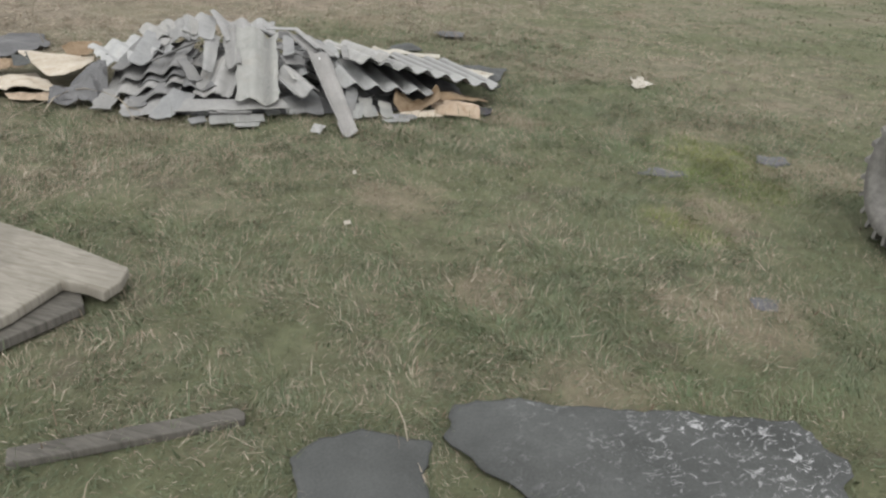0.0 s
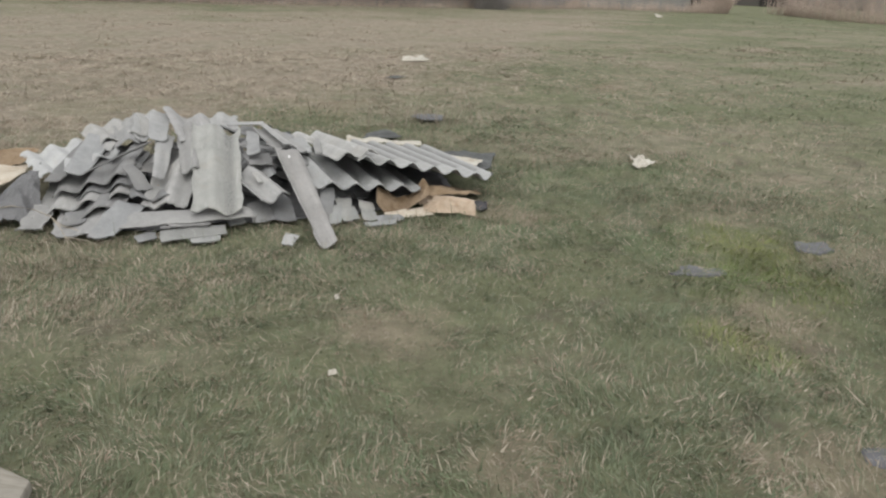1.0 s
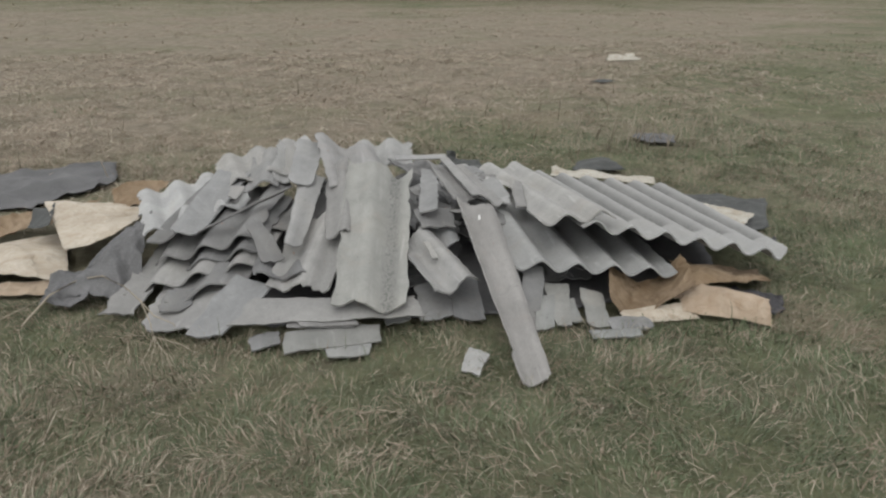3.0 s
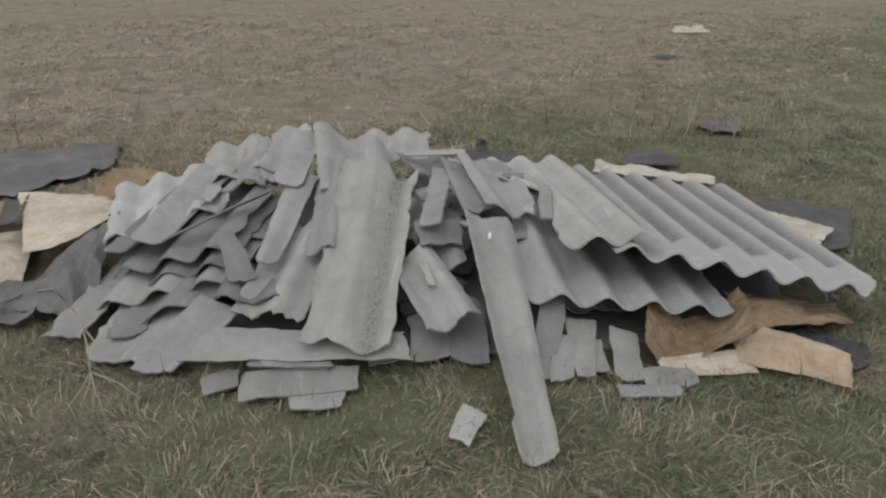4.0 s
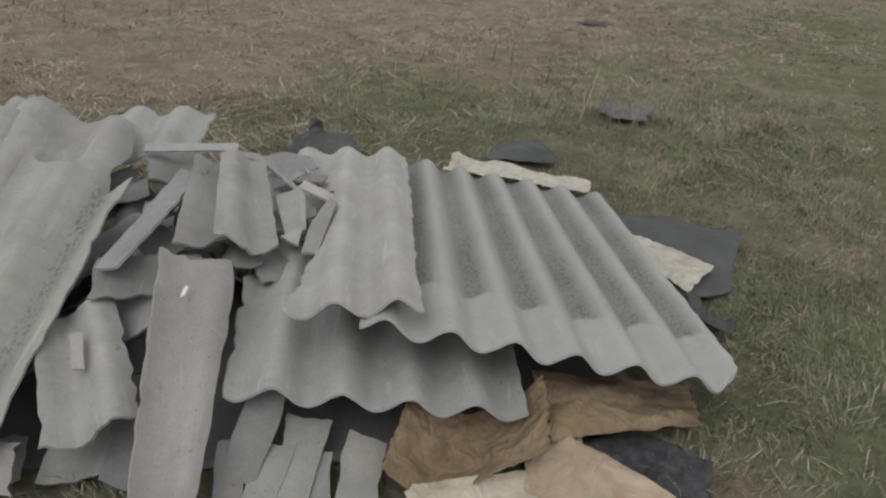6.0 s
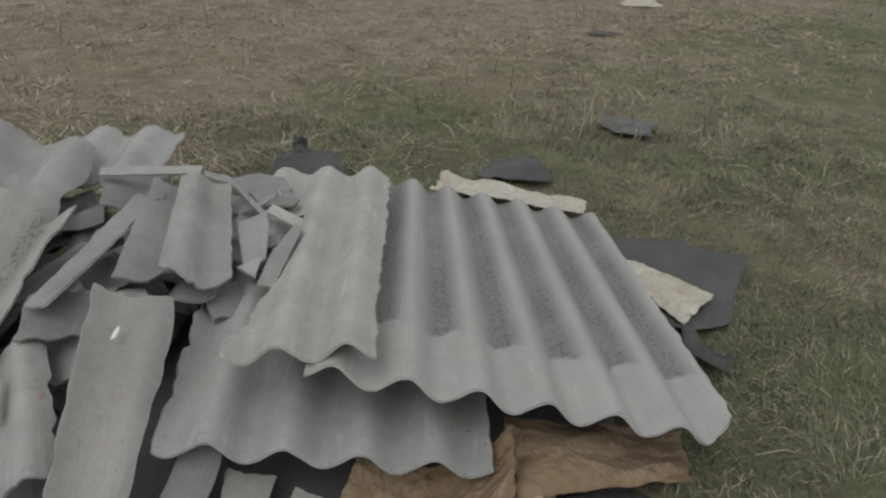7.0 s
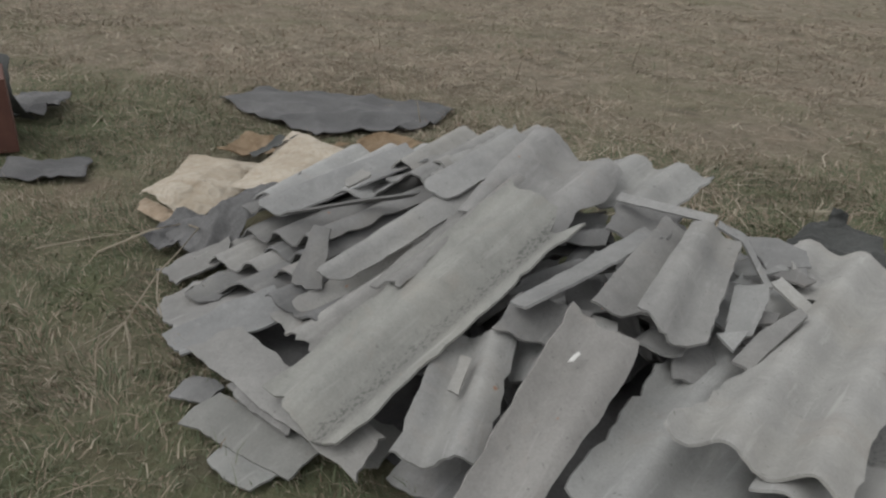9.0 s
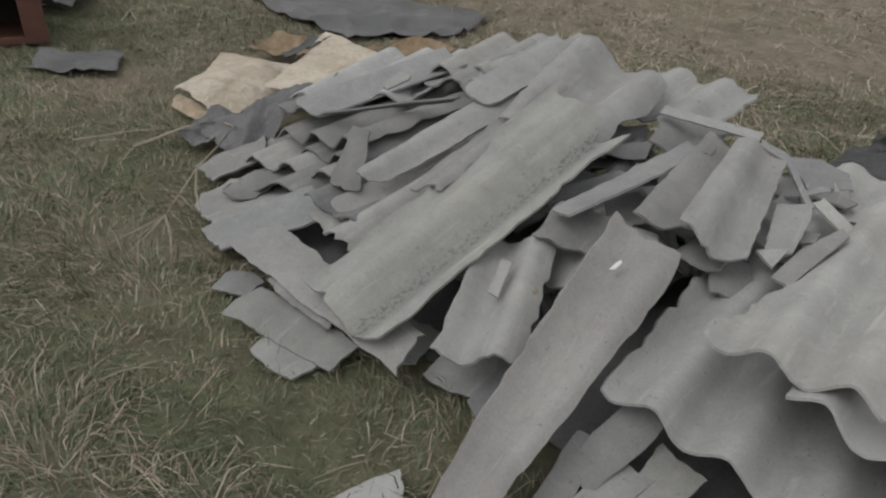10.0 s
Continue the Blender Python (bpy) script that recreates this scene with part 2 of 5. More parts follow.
def worn_mask(m, pos, places=WORN):
    """Bare, trampled patches of the meadow with ragged rims."""
    total = None
    wob = m.noise(5.0, pos, 4, 0.65)
    for cx, cy, r in places:
        nd = m.node("ShaderNodeVectorMath")
        nd.operation = "DISTANCE"
        m.l.new(pos, nd.inputs[0])
        nd.inputs[1].default_value = (cx, cy, 0.0)
        d = m.math("ADD", m.math("DIVIDE", nd.outputs["Value"], r), m.math("MULTIPLY", m.math("SUBTRACT", wob, 0.5), 1.6))
        q = m.ramp(d, (0.35, 1.0), (1.0, 0.0))
        total = q if total is None else m.math("MAXIMUM", total, q)
    return total


def soil_material():
    m = Mat("meadow_ground", 0.95, 0.1)
    pos = m.coords()
    dry = m.ramp(straw_mask(m, pos), (0.55, 0.0), (0.88, 1.0))
    fine = m.noise(28.0, pos, 8, 0.72)
    mid = m.noise(6.0, pos, 6, 0.65)
    green = m.mix(m.ramp(mid, (0.35, 0.0), (0.65, 1.0)), (0.095, 0.100, 0.060), (0.145, 0.152, 0.090))
    straw = m.mix(m.ramp(mid, (0.35, 0.0), (0.65, 1.0)), (0.165, 0.142, 0.108), (0.255, 0.222, 0.171))
    col = m.mix(dry, green, straw)
    drift = m.noise(0.9, m.squeeze(pos, 0.6, 1.0, 1.0), 6, 0.7, 0.8)
    col = m.mix(m.math("MULTIPLY", m.ramp(drift, (0.48, 0.0), (0.66, 1.0)), 0.45), col, (0.135, 0.14, 0.08))
    col = m.mix(m.math("MULTIPLY", m.ramp(drift, (0.30, 1.0), (0.44, 0.0)), 0.4), col, (0.21, 0.155, 0.115))
    earth = m.ramp(m.noise(3.1, pos, 5, 0.6, 0.3), (0.55, 0.0), (0.72, 0.8))
    col = m.mix(earth, col, (0.112, 0.096, 0.074))
    col = m.mix(m.math("MULTIPLY", worn_mask(m, pos), 0.42), col, m.mix(mid, (0.19, 0.145, 0.11), (0.33, 0.27, 0.21)))
    col = m.mix(0.38, col, m.ramp(fine, (0.3, 0.3), (0.7, 0.75)), "OVERLAY")
    return m.done(col, m.math("ADD", fine, mid), 0.8, 0.04)


def blade_material(name, greens, straws, vary=0.60):
    m = Mat(name, 0.75, 0.2)
    pos = m.coords()
    isl = m.node("ShaderNodeNewGeometry").outputs["Random Per Island"]
    dry = m.math("ADD", straw_mask(m, pos), m.math("MULTIPLY", m.math("SUBTRACT", isl, 0.5), vary))
    dry = m.math("ADD", dry, m.math("MULTIPLY", worn_mask(m, pos), 0.25))
    pick = m.ramp(dry, (0.63, 0.0), (0.76, 1.0))
    other = m.math("FRACT", m.math("MULTIPLY", isl, 17.31))
    lush = m.ramp(m.noise(1.1, pos, 4, 0.6), (0.50, 0.0), (0.66, 1.0))
    g = m.mix(other, greens[0], greens[1])
    g = m.mix(m.math("MULTIPLY", lush, 0.7), g, greens[2])
    blot = m.ramp(m.noise(4.5, pos, 5, 0.7, 0.6), (0.36, 0.0), (0.62, 1.0))
    g = m.mix(m.math("MULTIPLY", m.math("SUBTRACT", 1.0, blot), 0.6), g, [c * 0.72 for c in greens[0]])
    g = m.mix(m.math("MULTIPLY", worn_mask(m, pos, MOSS), 0.5), g, m.mix(lush, (0.22, 0.235, 0.06), (0.16, 0.235, 0.055)))
    s = m.mix(other, straws[0], straws[1])
    rust = m.math("FRACT", m.math("MULTIPLY", isl, 51.7))
    s = m.mix(m.ramp(rust, (0.72, 0.0), (0.78, 0.7)), s, (0.165, 0.115, 0.08))
    m.l.new(m.mix(pick, g, s), m.b.inputs["Base Color"])
    return m.m


def straw_material():
    """Single fallen stems, from grey-brown to bleached."""
    m = Mat("fallen_straw", 0.7, 0.25)
    isl = m.node("ShaderNodeNewGeometry").outputs["Random Per Island"]
    tone = m.ramp(isl, (0.0, (0.17, 0.13, 0.095)), (0.35, (0.25, 0.205, 0.155)), (0.75, (0.37, 0.32, 0.245)), (1.0, (0.43, 0.385, 0.305)))
    patch = m.noise(1.3, None, 4, 0.6)
    return m.done(m.mix(m.math("MULTIPLY", m.ramp(patch, (0.5, 0.0), (0.7, 1.0)), 0.5), tone, (0.27, 0.20, 0.15)))


GROUND = soil_material()
STRAW = straw_material()
BLADES = blade_material("grass_blades", ((0.096, 0.118, 0.070), (0.168, 0.192, 0.118), (0.128, 0.176, 0.088)), ((0.245, 0.198, 0.150), (0.39, 0.345, 0.272)))
BLADES_FAR = blade_material("meadow_blades", ((0.118, 0.137, 0.078), (0.158, 0.175, 0.104), (0.135, 0.172, 0.084)), ((0.24, 0.205, 0.156), (0.33, 0.288, 0.224)), 0.14)


# ---------------------------------------------------------------- mesh helpers
def mesh_object(name, verts, faces, mat, parent=None, label="", smooth=True, uvs=None):
    me = bpy.data.meshes.new(name)
    me.from_pydata([tuple(v) for v in verts], [], faces)
    me.materials.append(mat)
    if uvs is not None:
        lay = me.uv_layers.new(name="UVMap")
        idx = np.empty(len(me.loops), dtype=np.int32)
        me.loops.foreach_get("vertex_index", idx)
        lay.data.foreach_set("uv", np.asarray(uvs, dtype=np.float32)[idx].ravel())
    me.polygons.foreach_set("use_smooth", [smooth] * len(me.polygons))
    me.update()
    ob = new(name, me)
    if parent:
        ob.parent = parent
    if label:
        ob["label"] = label
    return ob


def part(name, bm, material, parent, label=""):
    me = bpy.data.meshes.new(name)
    bm.to_mesh(me)
    bm.free()
    me.materials.append(material)
    ob = new(name, me)
    ob.parent = parent
    if label:
        ob["label"] = label
    return ob


def empty(name, m=None):
    ob = new(name)
    ob.empty_display_size = 0.1
    if m is not None:
        ob.matrix_world = m
    return ob


def fbm(x, y, s=0.0):
    return noise.fractal(Vector((x, y, s)), 1.0, 2.0, 4)


def solid_grid(name, top, uvs, thick, mat, parent=None, label=""):
    """A curved plate: top is a grid [rows][columns] of points; the rim has vertices of its own, so that its edge stays crisp."""
    top = np.asarray(top)
    nv, nu, _ = top.shape
    du = np.gradient(top, axis=1)
    dv = np.gradient(top, axis=0)
    nrm = np.cross(du, dv)
    nrm /= np.maximum(np.linalg.norm(nrm, axis=2, keepdims=True), 1e-9)
    low = top - nrm * thick
    n = nv * nu
    verts = np.concatenate([top.reshape(-1, 3), low.reshape(-1, 3)])
    idx = np.arange(n).reshape(nv, nu)
    faces = []
    for j in range(nv - 1):
        for i in range(nu - 1):
            a, b, c, d = idx[j, i], idx[j, i + 1], idx[j + 1, i + 1], idx[j + 1, i]
            faces.append((a, b, c, d))
            faces.append((n + d, n + c, n + b, n + a))
    ring = list(idx[0, :]) + list(idx[1:, -1]) + list(idx[-1, -2::-1]) + list(idx[-2:0:-1, 0])
    k = len(ring)
    base = 2 * n
    verts = np.concatenate([verts, verts[ring], verts[[r + n for r in ring]]])
    uv = np.asarray(uvs).reshape(-1, 2)
    uv = np.concatenate([uv, uv, uv[ring], uv[ring]])
    for i in range(k):
        j = (i + 1) % k
        faces.append((base + i, base + k + i, base + k + j, base + j))
    return mesh_object(name, verts, [tuple(int(v) for v in f) for f in faces], mat, parent, label, True, uv)


PITCH, DEPTH = 0.15, 0.021


def shard(a, b, c, d, waves=0.0, phase=0.0, mat=None, jag=(0.012, 0.012, 0.012, 0.012), tongue=0.0, back_tongue=0.0, bow=0.0,
          twist=0.0, thick=0.0065, seed=1, amp=DEPTH, name="slate_fragment", label="", res=0.017, cuts=(), rim={}):
    """A piece of corrugated sheet. a, b: the ends of its lower edge; c, d: of its upper edge. The waves lie side by side from a to b and run
    from a to c. jag: how ragged the edges ab, cd, ac, bd are, in metres. tongue: how far the corners of ab are rounded off. cuts: bites (u, v, radius). rim: how far an edge
    ("ab", "cd", "ac", "bd") is broken away inwards, as pairs (place along it, metres)."""
    a, b, c, d = (Vector(p) for p in (a, b, c, d))
    wide = ((b - a).length + (d - c).length) / 2
    lengthy = ((c - a).length + (d - b).length) / 2
    per = max(14 if waves else 6, 1)
    nu = int(max(6, min(110, max(wide / res, waves * per)))) + 1
    nv = int(max(6, min(60, lengthy / (res * 1.7)))) + 1
    normal = ((b - a).cross(c - a)).normalized()
    broken = {k: (rim[k] if k in rim else ((0.0, 0.0), (1.0, 0.0))) for k in ("ab", "cd", "ac", "bd")}
    broken = {k: ([p[0] for p in q], [p[1] for p in q]) for k, q in broken.items()}
    top, uvs = [], []
    for j in range(nv):
        row, urow = [], []
        tv = j / (nv - 1)
        cut_l, cut_r = float(np.interp(tv, *broken["ac"])) / wide, float(np.interp(tv, *broken["bd"])) / wide
        for i in range(nu):
            tu = i / (nu - 1)
            l0 = jag[2] * (fbm(tv * lengthy * 14, seed * 7.7, 1) + 0.6 * fbm(tv * lengthy * 55, seed * 3.1, 2)) / wide
            r0 = jag[3] * (fbm(tv * lengthy * 14, seed * 5.3, 3) + 0.6 * fbm(tv * lengthy * 55, seed * 2.3, 4)) / wide
            u = l0 * (1 - tu) ** 2 + cut_l + tu * (1 - cut_l - cut_r) + r0 * tu ** 2
            e = (2 * tu - 1)
            f0 = (jag[0] * (fbm(tu * wide * 14, seed * 1.7, 5) + 0.6 * fbm(tu * wide * 55, seed * 9.1, 6)) + tongue * e ** 4) / lengthy
            k0 = (jag[1] * (fbm(tu * wide * 14, seed * 6.1, 7) + 0.6 * fbm(tu * wide * 55, seed * 4.9, 8)) - back_tongue * e ** 4) / lengthy
            cut_f, cut_k = float(np.interp(tu, *broken["ab"])) / lengthy, float(np.interp(tu, *broken["cd"])) / lengthy
            v = f0 * (1 - tv) ** 2 + cut_f + tv * (1 - cut_f - cut_k) + k0 * tv ** 2
            for cu, cv, cr in cuts:
                dx, dy = (u - cu) * wide, (v - cv) * lengthy
                q = math.hypot(dx, dy)
                if q < cr:
                    if cu < 0.5:
                        u += (cr - q) / wide * 0.9
                    else:
                        u -= (cr - q) / wide * 0.9
            p = (a * (1 - u) + b * u) * (1 - v) + (c * (1 - u) + d * u) * v
            h = amp * math.cos(2 * math.pi * (u * waves + phase)) if waves else 0.0
            h += bow * (1 - (2 * v - 1) ** 2) + twist * (u - 0.5) * (v - 0.5)
            h += 0.0025 * fbm(u * wide * 6, v * lengthy * 6, seed * 2.2)
            row.append(p + normal * h)
            urow.append(((u * waves + phase) * PITCH if waves else u * wide, v * lengthy))
        top.append(row)
        uvs.append(urow)
    ob = solid_grid(name, [[tuple(p) for p in r] for r in top], uvs, thick, mat or SLATE)
    tagged(ob, label or "broken grey corrugated asbestos-cement roof sheet piece on the heap", "slate", "broken slates of the heap")
    return ob


def sheet_patch(name, outline, height, mat, ripple=0.01, freq=5.0, thick=0.003, seed=1, rough=0.02, rings=14, step=0.03, label="", category="", fold=0.0):
    """A thin limp sheet within an outline of (x, y) points, lying on the ground; height(x, y) is the height of its underside."""
    pts = [Vector((p[0], p[1], 0)) for p in outline]
    dense = []
    for i, p in enumerate(pts):
        q = pts[(i + 1) % len(pts)]
        n = max(2, int((q - p).length / step))
        dense += [p.lerp(q, k / n) for k in range(n)]
    mid = sum(dense, Vector()) / len(dense)
    nseg = len(dense)
    edge = []
    for i, p in enumerate(dense):
        off = (p - mid).normalized() * rough * (fbm(p.x * 9, p.y * 9, seed) + 0.5 * fbm(p.x * 40, p.y * 40, seed + 3))
        edge.append(p + off)

    def lift(x, y):
        r = ripple * (fbm(x * freq, y * freq, seed) + 0.8)
        if fold:
            r += fold * max(0.0, 1 - abs(noise.noise(Vector((x * freq * 1.3, y * freq * 1.3, seed + 9)))) * 4) ** 1.5
        return height(x, y) + max(0.0, r)

    verts, faces = [(mid.x, mid.y, lift(mid.x, mid.y))], []
    for r in range(1, rings + 1):
        for p in edge:
            q = mid.lerp(p, r / rings)
            verts.append((q.x, q.y, lift(q.x, q.y)))
    for i in range(nseg):
        j = (i + 1) % nseg
        faces.append((0, 1 + i, 1 + j))
        for r in range(rings - 1):
            s = 1 + r * nseg
            faces.append((s + i, s + nseg + i, s + nseg + j, s + j))
    n = len(verts)
    faces += [tuple(n + v for v in reversed(f)) for f in faces]
    verts += [(x, y, z - thick) for x, y, z in verts]
    last = 1 + (rings - 1) * nseg
    for i in range(nseg):
        j = (i + 1) % nseg
        faces.append((last + i, n + last + i, n + last + j, last + j))
    ob = mesh_object(name, verts, faces, mat, uvs=[(v[0], v[1]) for v in verts])
    tagged(ob, label, category)
    return ob


def crumpled(name, a, b, c, d, mat, amp=0.03, freq=7.0, seed=1, sag=0.0, label="", category="", n=56, jag=0.015, thick=0.002, rumple=1.0):
    """A creased sheet of paper between four corners (a to b along its lower edge, c and d above them)."""
    a, b, c, d = (Vector(p) for p in (a, b, c, d))
    normal = ((b - a).cross(c - a)).normalized()
    top, uvs = [], []
    pick = random.Random(seed)
    folds = []
    for k in range(11):
        w = pick.uniform(0, math.pi)
        fx, fy = math.cos(w), math.sin(w)
        folds.append((fx, fy, fx * pick.random() + fy * pick.random(), pick.choice((-1, 1)) * pick.uniform(0.6, 1.6)))
    for j in range(n):
        row, urow = [], []
        v = j / (n - 1)
        for i in range(n):
            u = i / (n - 1)
            uu = u + jag * 2 * fbm(v * 5, seed, 1) * (2 * u - 1) ** 2
            vv = v + jag * 2 * fbm(u * 5, seed, 2) * (2 * v - 1) ** 2
            p = (a * (1 - uu) + b * uu) * (1 - vv) + (c * (1 - uu) + d * uu) * vv
            q = Vector((p.x * freq, p.y * freq, p.z * freq + seed * 3.7))
            h = rumple * amp * (1 - 2.6 * abs(noise.noise(q))) + 0.5 * rumple * amp * (0.5 - abs(noise.noise(q * 2.3)) * 1.8) + 0.35 * rumple * amp * (0.4 - abs(noise.noise(q * 4.7)) * 1.6)
            for fx, fy, fo, fw in folds:
                h += (0.8 + 3.4 * (1 - rumple)) * fw * amp * (abs(u * fx + v * fy - fo) - 0.25)
            h -= sag * math.sin(math.pi * u) * math.sin(math.pi * v)
            p = p + normal * h
            row.append((p.x, p.y, max(p.z, 0.006)))
            urow.append((uu, vv))
        top.append(row)
        uvs.append(urow)
    ob = solid_grid(name, top, uvs, thick, mat)
    tagged(ob, label, category)
    return ob


def prism(bm, pts, z0, z1):
    """An upright prism on an outline of (x, y) points."""
    lo = [bm.verts.new((x, y, z0)) for x, y in pts]
    hi = [bm.verts.new((x, y, z1)) for x, y in pts]
    n = len(pts)
    bm.faces.new(list(reversed(lo)))
    bm.faces.new(hi)
    for i in range(n):
        bm.faces.new((lo[i], lo[(i + 1) % n], hi[(i + 1) % n], hi[i]))
    bmesh.ops.recalc_face_normals(bm, faces=bm.faces)
    return bm


def box_bm(x0, x1, y0, y1, z0, z1, bevel=0.0):
    bm = prism(bmesh.new(), [(x0, y0), (x1, y0), (x1, y1), (x0, y1)], z0, z1)
    if bevel:
        bmesh.ops.bevel(bm, geom=bm.edges[:], offset=bevel, segments=2, profile=0.7, affect="EDGES")
    return bm


def tube_verts(pts, radii, sides=5):
    verts, faces = [], []
    for k, p in enumerate(pts):
        p = Vector(p)
        q = Vector(pts[min(k + 1, len(pts) - 1)]) - Vector(pts[max(k - 1, 0)])
        q.normalize()
        s = q.orthogonal().normalized()
        t = q.cross(s)
        for i in range(sides):
            w = 2 * math.pi * i / sides
            verts.append(p + (s * math.cos(w) + t * math.sin(w)) * radii[k])
    for k in range(len(pts) - 1):
        for i in range(sides):
            j = (i + 1) % sides
            faces.append((k * sides + i, k * sides + j, (k + 1) * sides + j, (k + 1) * sides + i))
    faces.append(tuple(range(sides - 1, -1, -1)))
    faces.append(tuple((len(pts) - 1) * sides + i for i in range(sides)))
    return verts, faces


# ---------------------------------------------------------------- ground
def bump_height(x, y):
    return 0.018 * fbm(x * 0.9, y * 0.9, 0.5) + 0.010 * fbm(x * 3.1, y * 3.1, 4.5) - 0.012


def ground_sheet():
    near = np.arange(-6.0, 10.01, 0.11)
    far = np.array([13, 17, 22, 28, 36, 46, 60, 80, 120, 200, 400, 900, 2000], dtype=float)
    xs = np.concatenate([-far[::-1] + 4, near, far])
    near_y = np.arange(-3.0, 14.01, 0.11)
    ys = np.concatenate([-far[::-1] + 8, near_y, far + 4])
    verts = []
    for y in ys:
        for x in xs:
            verts.append((x, y, bump_height(x, y) if abs(x) < 40 and abs(y) < 40 else 0.0))
    nx = len(xs)
    faces = [(j * nx + i, j * nx + i + 1, (j + 1) * nx + i + 1, (j + 1) * nx + i) for j in range(len(ys) - 1) for i in range(nx - 1)]
    ob = mesh_object("ground", verts, faces, GROUND)
    tagged(ob, "rough spring meadow of short green grass and dry straw", "ground", kind="structure")


ground_sheet()

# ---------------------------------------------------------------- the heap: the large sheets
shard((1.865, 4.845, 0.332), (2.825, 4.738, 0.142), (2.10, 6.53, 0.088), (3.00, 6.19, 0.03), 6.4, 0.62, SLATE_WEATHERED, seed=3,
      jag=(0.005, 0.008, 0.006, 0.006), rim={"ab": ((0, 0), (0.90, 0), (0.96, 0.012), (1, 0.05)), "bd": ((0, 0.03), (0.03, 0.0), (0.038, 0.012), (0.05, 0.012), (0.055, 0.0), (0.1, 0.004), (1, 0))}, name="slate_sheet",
      label="whole weathered grey corrugated roof sheet with bands of black lichen and painted shade")
shard((1.72, 4.891, 0.338), (2.013, 4.854, 0.362), (1.835, 6.40, 0.165), (2.185, 6.40, 0.155), 2.1, 0.36, SLATE_PALE, seed=5,
      jag=(0.008, 0.02, 0.012, 0.008), rim={"ac": ((0, -0.022), (0.08, -0.012), (0.2, 0.005), (0.3, 0.05), (0.42, 0.045), (0.50, 0.055), (0.60, 0.065), (0.64, 0.055), (0.70, -0.01), (0.82, -0.06), (0.93, -0.10), (1, -0.085)),
                                            "bd": ((0, 0), (0.15, 0.012), (0.5, 0.0), (1, 0.0)), "cd": ((0, 0.05), (0.25, 0.01), (0.5, 0.03), (0.8, 0.0), (1, 0.03))},
      label="broken corrugated sheet piece lapped over the weathered sheet")
shard((1.562, 4.789, 0.203), (2.245, 4.727, 0.130), (1.64, 5.92, 0.215), (2.42, 5.83, 0.055), 4.5, 0.30, SLATE_PALE, seed=8,
      jag=(0.004, 0.02, 0.012, 0.006), name="slate_sheet", label="clean pale grey corrugated roof sheet under the weathered sheet")

# the long strip that leans on the heap, and the spotted slab
shard((1.403, 4.222, 0.026), (1.508, 4.238, 0.030), (1.408, 5.120, 0.384), (1.582, 5.165, 0.328), 0.95, 0.22, SLATE_WARM, seed=11, amp=0.017,
      jag=(0.012, 0.02, 0.004, 0.005), rim={"ac": ((0, 0.012), (0.05, 0.0), (0.135, 0.0), (0.15, 0.022), (0.22, 0.020), (0.36, 0.006), (0.6, 0.003), (1, 0)),
      "bd": ((0, 0.0), (0.2, 0.004), (0.45, 0.0), (0.8, 0.0), (0.95, 0.0), (1, 0.012)), "ab": ((0, 0.0), (0.3, -0.012), (0.7, -0.006), (1, 0.004)), "cd": ((0, 0.0), (0.5, 0.012), (1, 0.022))}, label="long narrow grey sheet strip leaning on the heap")
shard((0.83, 4.71, 0.152), (1.100, 4.67, 0.122), (1.005, 5.56, 0.470), (1.285, 5.47, 0.412), 1.65, 0.34, SLATE_SPOTTED, seed=13, amp=0.021,
      jag=(0.008, 0.015, 0.006, 0.006), rim={"ab": ((0, 0.0), (0.3, 0.012), (0.42, -0.012), (0.8, -0.02), (1, 0.0)), "cd": ((0, 0.0), (0.35, 0.02), (0.62, -0.01), (0.74, 0.07), (0.88, 0.055), (1, 0.0)),
      "ac": ((0, 0), (0.12, 0.012), (0.3, 0.0), (0.42, 0.012), (0.46, 0.0), (1, 0)), "bd": ((0, 0.006), (0.1, -0.004), (0.3, 0.006), (0.6, 0.0), (0.86, 0.015), (0.9, 0.0), (1, 0))}, cuts=((1.0, 0.72, 0.022),), label="long broken corrugated slab with black lichen spots and a hole")
shard((0.90, 5.44, 0.352), (1.20, 5.50, 0.328), (0.875, 5.99, 0.482), (1.215, 6.10, 0.372), 1.5, 0.85, SLATE_WARM, seed=14, amp=0.026,
      jag=(0.01, 0.015, 0.01, 0.008), bow=0.012, rim={"cd": ((0, 0.02), (0.12, 0.0), (0.4, 0.0), (0.55, 0.06), (0.8, 0.03), (1, 0.05)), "bd": ((0, 0), (0.35, 0.03), (0.6, 0.0), (1, 0.03))}, label="broken corrugated slab on the crest of the heap")
shard((0.845, 5.08, 0.27), (0.955, 5.10, 0.275), (0.915, 5.66, 0.425), (1.02, 5.62, 0.43), 0.8, 0.4, SLATE, seed=15,
      jag=(0.02, 0.02, 0.008, 0.008), label="narrow broken corrugated sheet strip")
shard((1.04, 5.85, 0.33), (1.37, 5.90, 0.32), (1.09, 6.24, 0.375), (1.43, 6.27, 0.37), 2.15, 0.55, SLATE_PALE, seed=16,
      jag=(0.02, 0.03, 0.02, 0.02), tongue=0.03, label="pale broken corrugated piece behind the crest")
shard((1.26, 5.77, 0.385), (1.255, 5.80, 0.40), (1.545, 5.845, 0.36), (1.54, 5.875, 0.375), 0.0, 0, SLATE, seed=17,
      jag=(0.01, 0.01, 0.002, 0.002), label="narrow pale splinter of roof sheet")
